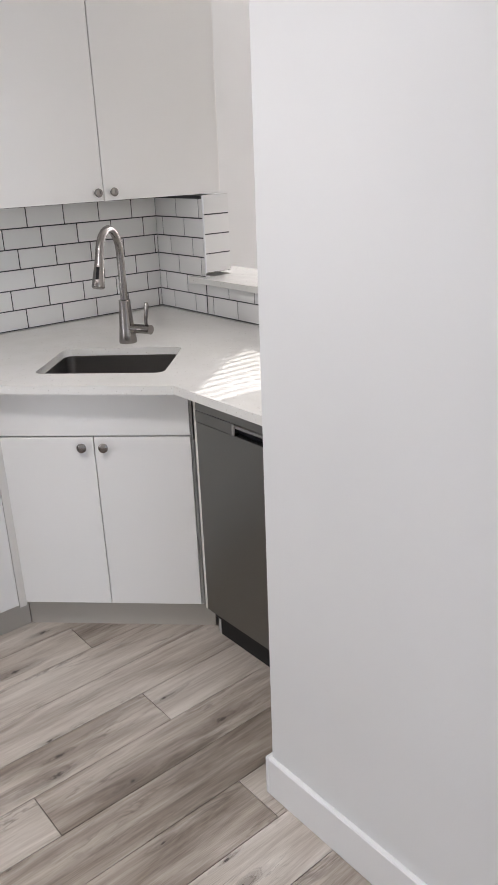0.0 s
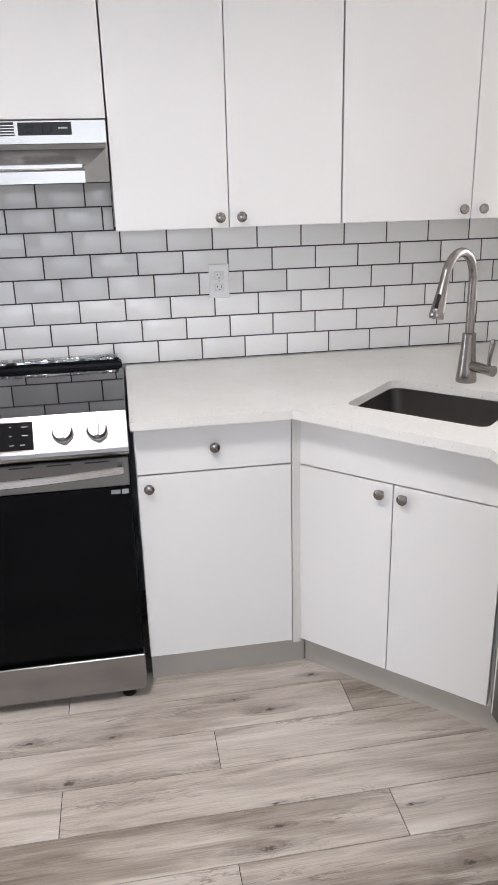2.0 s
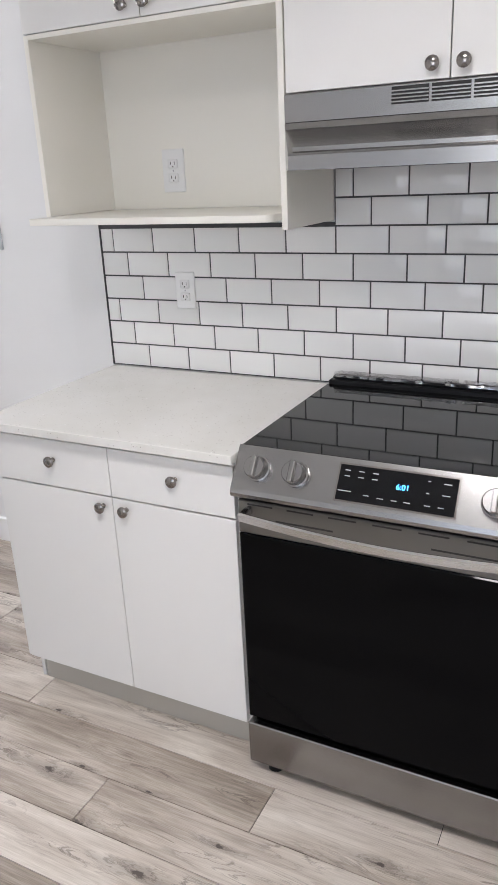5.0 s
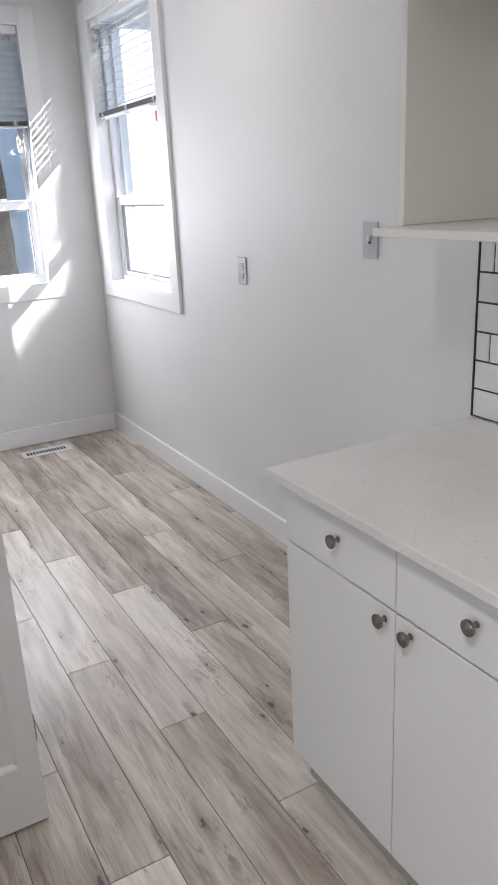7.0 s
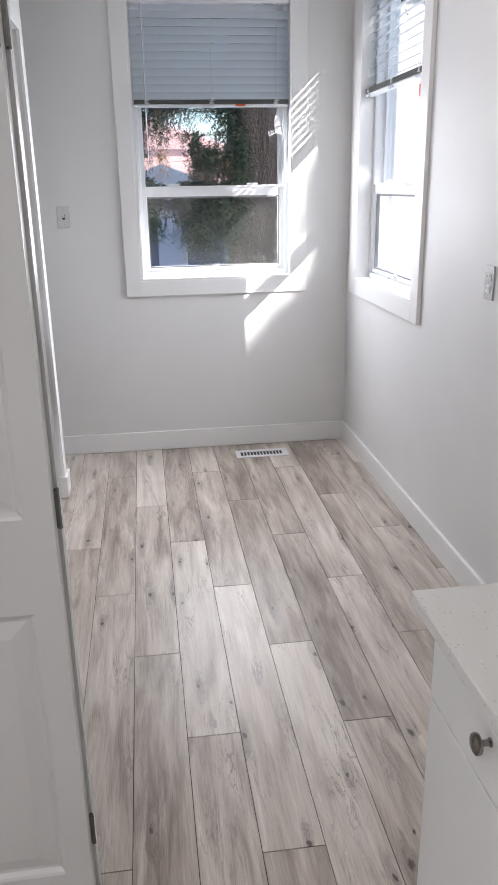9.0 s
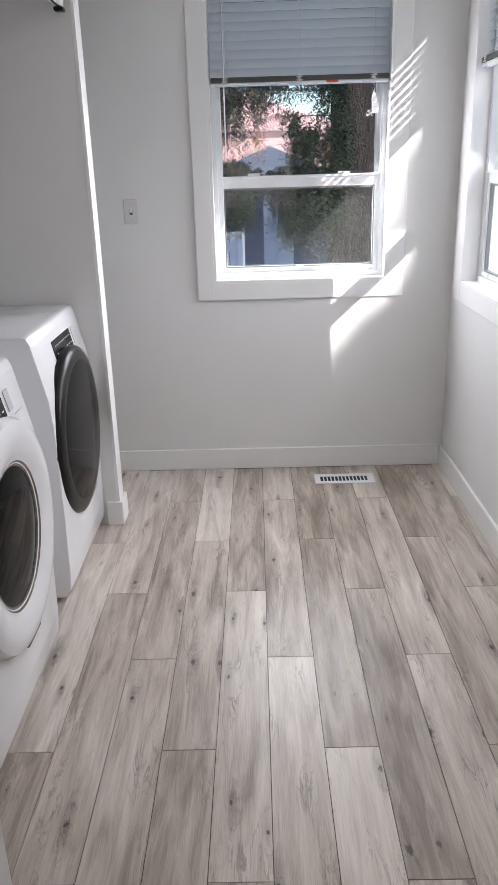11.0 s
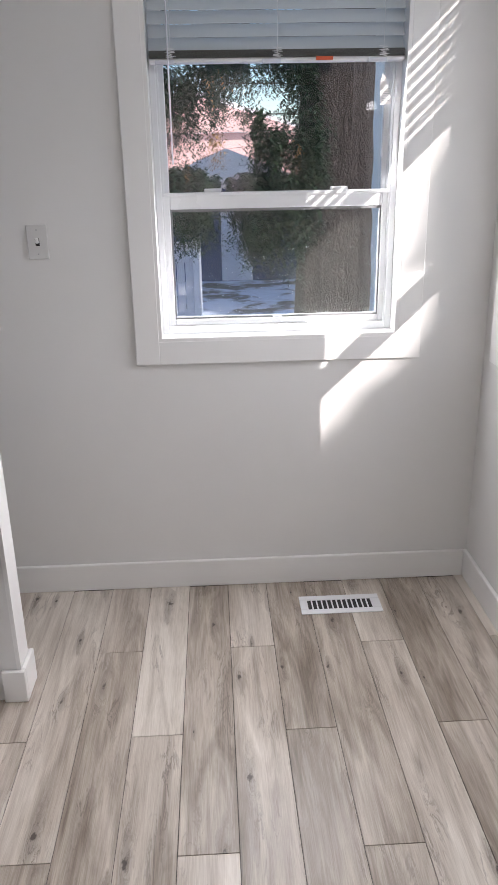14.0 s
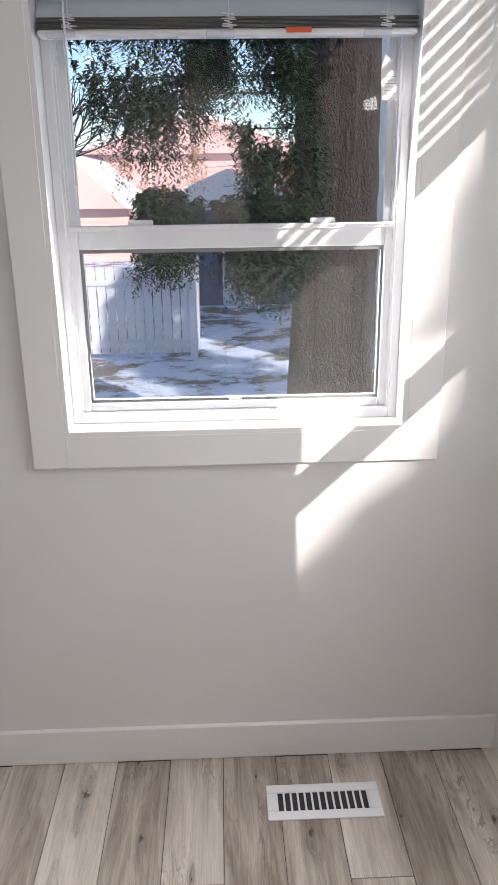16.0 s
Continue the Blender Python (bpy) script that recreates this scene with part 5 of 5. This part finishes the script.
def bough_mesh(rng, boughs, length, hang, verts, faces, blade=0.05):
    """Drooping boughs with hanging strands, each strand set with thin needles."""
    for b in boughs:
        start, way = Vector(b[0]), Vector(b[1]).normalized()
        steps = int(length * b[2] / 0.05)
        p = start.copy()
        for s in range(steps):
            t = s / max(1, steps)
            p = p + (way + Vector((0, 0, -b[3] * t))).normalized() * 0.05
            todo = int(2 + hang * (0.4 + 0.6 * math.sin(math.pi * t)))
            while todo > 0:
                fall = 0.04 + rng.random() ** 1.5 * 0.46 * b[4] * (0.35 + t)
                top = p + Vector((rng.gauss(0, 0.06), rng.gauss(0, 0.06), 0.03))
                lean = Vector((rng.gauss(0, 0.25), rng.gauss(0, 0.25), -1.0)) * fall
                n = min(todo, max(3, int(fall / blade * 2.4)))
                todo -= n
                for i in range(n):
                    q = top + lean * (i / n)
                    u = Vector((rng.gauss(0, 0.6), rng.gauss(0, 0.6), -0.35 - 0.4 * rng.random())) * blade
                    w = Vector((u.y + u.z * 0.3, u.z * 0.3 - u.x, 0.2 * u.x)) * 0.22
                    n0 = len(verts)
                    verts.extend((q - w, q + w, q + u))
                    faces.append((n0, n0 + 1, n0 + 2))


def leaf_part(name, material, parent, seed, boughs, length, hang, label, blade=0.05):
    rng = random.Random(seed)
    verts, faces = [], []
    bough_mesh(rng, boughs, length, hang, verts, faces, blade)
    me = bpy.data.meshes.new(name)
    me.from_pydata([tuple(v) for v in verts], [], faces)
    me.materials.append(material)
    return tagged(part(name, me, material, parent, label), kind="stuff")


def curtain(rng, y0, y1, ztop, zlow0, zlow1, count, x=-8.7, spread=0.25, fringe=0.35):
    """Strands that hang from ztop at places between y0 and y1 down to about zlow0 .. zlow1."""
    strands = []
    for k in range(count):
        u = (k + rng.random()) / count
        foot = zlow0 + (zlow1 - zlow0) * u + abs(rng.gauss(0, fringe))
        top = ztop + rng.uniform(-0.08, 0.08)
        if foot < top - 0.08 and noise.noise((x * 2, (y0 + (y1 - y0) * u) * 7.0, top * 3)) > -0.16:
            strands.append((x + rng.uniform(-spread, spread), y0 + (y1 - y0) * u, top, foot))
    return strands


def strand_mesh(rng, strands, verts, faces, blade, dense):
    """Each strand is a hanging twig set all round with flat needles; it sways and thins toward its tip."""
    for x, y, top, foot in strands:
        p = Vector((x, y, top))
        sway = Vector((rng.gauss(0, 0.10), rng.gauss(0, 0.16), -1.0)).normalized()
        n = int((top - foot) / 0.012 * dense)
        for i in range(n):
            t = i / n
            q = p + sway * ((top - foot) * t) + Vector((rng.gauss(0, 0.018), rng.gauss(0, 0.018), 0))
            wide = blade * (1.15 - 0.7 * t)
            a = rng.uniform(0, 2 * math.pi)
            u = Vector((math.cos(a), math.sin(a), rng.uniform(-0.9, 0.1))) * wide
            w = Vector((-math.sin(a), math.cos(a), 0.1)) * wide * 0.26
            n0 = len(verts)
            verts.extend((q - w, q + w, q + u))
            faces.append((n0, n0 + 1, n0 + 2))


def hanging(name, material, seed, strands, label, blade=0.05, dense=1.0):
    rng = random.Random(seed)
    verts, faces = [], []
    strand_mesh(rng, strands, verts, faces, blade, dense)
    me = bpy.data.meshes.new(name)
    me.from_pydata([tuple(v) for v in verts], [], faces)
    me.materials.append(material)
    return tagged(part(name, me, material, tree, label), kind="stuff")


rng = random.Random(11)
boughs = []
# long level boughs that reach out to the south, and the twigs that carry the curtains
for z, reach, x in ((2.30, 0.92, -8.75), (2.18, 0.72, -8.6), (1.98, 0.40, -8.8), (1.75, 0.34, -8.7), (1.50, 0.36, -8.75), (1.30, 0.50, -8.6), (1.20, 0.45, -8.8), (2.55, 0.95, -8.9), (2.75, 0.9, -8.6), (1.62, 0.30, -8.5)):
    boughs.append(((x, TY - 0.25, z), (rng.uniform(-0.15, 0.15), -1.0, 0.05), reach, 0.16, 0.35))
leaf_part("crown", NEEDLE, tree, 5, boughs, 1.7, 60, "dark green needled boughs", 0.03)
screen = curtain(rng, -1.62, -0.70, 2.62, 2.14, 2.14, 50)
screen += curtain(rng, -1.50, -0.78, 2.24, 1.66, 1.60, 90, fringe=0.24)
screen += curtain(rng, -1.32, -0.98, 2.20, 1.50, 1.40, 30, fringe=0.2)
screen += curtain(rng, -0.84, -0.54, 2.50, 1.85, 1.80, 80, spread=0.5, fringe=0.22)
screen += curtain(rng, -0.74, -0.42, 1.98, 1.24, 1.20, 100, spread=0.5, fringe=0.25)
screen += curtain(rng, -0.52, -0.20, 2.60, 2.06, 2.08, 40, fringe=0.10)
screen += curtain(rng, -0.50, 0.04, 1.84, 1.24, 1.20, 120, spread=0.5, fringe=0.2)
screen += curtain(rng, -1.60, -0.05, 2.36, 2.20, 2.17, 130, fringe=0.05)
screen += curtain(rng, -0.24, -0.04, 2.55, 1.50, 1.30, 40, fringe=0.3)
hanging("needle_curtain", NEEDLE, 21, screen, "dark green hanging needles", 0.050, 1.5)
low = curtain(rng, -1.22, -0.88, 1.55, 0.84, 0.90, 90, spread=0.35, fringe=0.15)
low += curtain(rng, -0.92, -0.55, 1.48, 1.20, 1.10, 50, x=-9.0, fringe=0.08)
low += curtain(rng, -0.60, -0.20, 1.48, 0.80, 0.62, 160, spread=0.4, fringe=0.18)
low += curtain(rng, -0.22, -0.02, 1.48, 0.80, 0.95, 30, fringe=0.15)
hanging("low_boughs", NEEDLE, 22, low, "blue-green drooping lower boughs", 0.055, 2.2)
# boughs above the window's view, added to shade the trunk, snow and fence
high = []
for k in range(150):
    a = rng.uniform(-math.pi, 0.35)
    z = 3.3 + 3.6 * rng.random()
    high.append(((TX, TY, z), (math.cos(a), math.sin(a), -0.1), (3.6 - 0.32 * z) * rng.uniform(0.7, 1.1) / 2.2, 0.25, 0.6))
leaf_part("shade_crown", NEEDLE, tree, 6, high, 2.2, 16, "unseen upper boughs added for shade", 0.11)
boughs += high[:20]
limbs = bmesh.new()
for b in boughs:
    p, way = Vector(b[0]), Vector(b[1]).normalized()
    pts = [p.copy()]
    for s in range(8):
        p = p + (way + Vector((0, 0, -b[3] * s / 8))).normalized() * 2.2 * b[2] / 8
        pts.append(p.copy())
    tmp = bm_tube(pts, 0.02, 6, [0.007 * (1 - i / 9.5) for i in range(9)])
    me_ = bpy.data.meshes.new("tmp")
    tmp.to_mesh(me_)
    tmp.free()
    limbs.from_mesh(me_)
    bpy.data.meshes.remove(me_)
part("limbs", limbs, TWIG, tree, "drooping dark limbs")
dry = []
for y, z0, z1, n in ((-0.80, 2.24, 1.92, 5), (-0.79, 1.82, 1.52, 16), (-0.17, 1.75, 1.50, 6), (-1.0, 1.6, 1.42, 4)):
    for k in range(n):
        dry.append((-8.35 + rng.gauss(0, 0.03), y + rng.gauss(0, 0.025), z0 + rng.uniform(-0.05, 0.03), z1 + abs(rng.gauss(0, 0.06))))
hanging("dry_twigs", DRYTWIG, 9, dry, "dead orange-brown twigs", 0.035, 0.7)

# unseen spruce north-east of the house, added to cut the low sun's patch indoors
ne = thing("spruce", "unseen spruce added to shape the sun through the window", "tree")
NX_, NY_ = 4.20, 6.72
part("trunk", bm_tube([(NX_, NY_, GZ - 0.2), (NX_, NY_, 6.1), (NX_, NY_, 10.1)], 0.2, 12, [0.24, 0.17, 0.05]), BARK, ne)
rng = random.Random(31)
bs = []
for j in range(420):
    zz = 3.2 + 6.0 * (j / 420)
    a = rng.uniform(0, 2 * math.pi)
    long = rng.uniform(1.2, 1.6)
    wide = zz < 6.7 and zz < 6.95 + 0.84 * long * math.sin(a)
    reach = long if wide else 0.36
    bs.append(((NX_, NY_, zz + 0.9), (math.cos(a), math.sin(a), -0.25), reach * rng.uniform(0.8, 1.0) / 2.0, 0.3, 0.5))
leaf_part("crown", NEEDLE, ne, 33, bs, 2.0, 24, "green needled boughs", 0.15)

# unseen spruce in the side yard, added only to shade the ground and the fence
ys = thing("spruce", "unseen side-yard spruce added to shade the snow", "tree")
part("trunk", bm_tube([(-5.5, 5.3, GZ - 0.2), (-5.5, 5.3, 5.0), (-5.5, 5.3, 9.5)], 0.2, 12, [0.26, 0.17, 0.04]), BARK, ys)
rng = random.Random(57)
bs = []
for j in range(260):
    zz = 0.6 + 8.2 * (j / 260)
    a = rng.uniform(0, 2 * math.pi)
    bs.append(((-5.5, 5.3, zz), (math.cos(a), math.sin(a), -0.15), 2.5 * (1 - 0.1 * zz) * rng.uniform(0.7, 1.05) / 2.0, 0.3, 0.7))
leaf_part("crown", NEEDLE, ys, 58, bs, 2.0, 14, "green needled boughs", 0.13)

# pale house to the north
PALE = painted("pale_siding", (0.72, 0.71, 0.68), 0.7, 0.05, 10, 0.3)
nh = thing("neighbour_house", "pale-sided neighbouring house across a snowy yard", "house")
part("wall", bm_boxes((-22, -13, 2.0, 10, GZ - 0.3, GZ + 5.4)), PALE, nh, "pale siding wall")
for k in range(24):
    part("board", bm_boxes((-12.999, -12.985, 2.0, 10, GZ + k * 0.225, GZ + k * 0.225 + 0.222)), PALE, nh)
part("roof", bm_prism([(1.5, GZ + 5.4), (10.5, GZ + 5.4), (6.0, GZ + 7.4)], -22.5, -12.5, "x"), ROOFM, nh, "snow-covered roof")
for yy in (9.0,):
    w = part("window", bm_boxes((-12.969, -12.92, yy - 0.6, yy + 0.6, GZ + 1.3, GZ + 2.6)), FENCEP, nh, "white framed window")
    part("pane", bm_boxes((-12.9195, -12.915, yy - 0.52, yy + 0.52, GZ + 1.38, GZ + 2.52)), BLACKGLASS, w)

# bare twigs and further conifers
for k, (x, y, h, r) in enumerate(((-24, 3.4, 9, 2.2), (-16.5, -8.5, 7, 1.8))):
    t = thing("spruce", "distant green spruce tree", "tree")
    part("trunk", bm_tube([(x, y, GZ - 0.2), (x, y, GZ + h * 0.9)], 0.12, 10, [0.16, 0.04]), BARK, t)
    rng = random.Random(20 + k)
    bs = []
    for j in range(34):
        zz = 0.7 + (h - 1.2) * rng.random()
        a = rng.uniform(0, 2 * math.pi)
        bs.append(((x, y, GZ + zz), (math.cos(a), math.sin(a), -0.15), r * (1 - zz / h) / 2.0 + 0.1, 0.3, 1.0))
    leaf_part("crown", NEEDLE, t, 40 + k, bs, 2.0, 9, "green needled boughs", 0.16)
for k, (x, y) in enumerate(((-12.5, -3.6), (-13.2, -2.9))):
    t = thing("bare_tree", "leafless young tree with thin dark branches", "tree")
    rng = random.Random(70 + k)
    acc = bmesh.new()

    def grow(p, d, ln, r, depth):
        q = p + d * ln
        tmp = bm_tube([p, (p + q) / 2 + Vector((rng.gauss(0, 0.02), rng.gauss(0, 0.02), 0)), q], r, 6, [r, r * 0.85, r * 0.65])
        me_ = bpy.data.meshes.new("tmp")
        tmp.to_mesh(me_)
        tmp.free()
        acc.from_mesh(me_)
        bpy.data.meshes.remove(me_)
        if depth:
            for _ in range(3):
                grow(q, (d + Vector((rng.gauss(0, 0.4), rng.gauss(0, 0.45), rng.gauss(0.1, 0.25)))).normalized(), ln * 0.72, r * 0.6, depth - 1)

    grow(Vector((x, y, GZ - 0.1)), Vector((0, 0.1, 1)).normalized(), 1.5, 0.05, 4)
    part("branches", acc, TWIG, t, "thin bare branches")

# ---- floor planks, last ----
LEN, WID = 1.2725, 0.154
PHASES = (0.600, 0.176, -0.248)
PLANKS = {}


def plank_mesh(w, d):
    key = (round(w, 3), round(d, 3))
    if key not in PLANKS:
        bm = bm_boxes((0.0011, w - 0.0011, 0.0009, d - 0.0009, -0.0035, 0.0))
        top = [e for e in bm.edges if all(v.co.z > -1e-6 for v in e.verts)]
        bmesh.ops.bevel(bm, geom=top, offset=0.0006, segments=1, affect="EDGES")
        PLANKS[key] = mesh_of("plank", bm, PLANK)
    return PLANKS[key]


def planks(x0, x1, y0, y1):
    r0, r1 = math.floor((-0.682 - y1) / WID), math.ceil((-0.682 - y0) / WID)
    for r in range(r0, r1):
        ya, yb = max(-0.682 - WID * (r + 1), y0), min(-0.682 - WID * r, y1)
        if yb - ya < 0.01:
            continue
        ph = PHASES[r % 3]
        k = math.floor((x0 - ph) / LEN)
        while ph + k * LEN < x1:
            a, b = max(ph + k * LEN, x0), min(ph + (k + 1) * LEN, x1)
            k += 1
            if b - a > 0.02:
                part("plank", plank_mesh(b - a, yb - ya), PLANK, floor, m=Matrix.Translation((a, ya, 0)))


planks(XW, XE, -1.760, YN)
planks(XW, -1.70, -2.5, -1.760)
planks(-1.66, XP, -5.4, -1.760)
planks(1.66, 4.2, -1.69, 0.10)
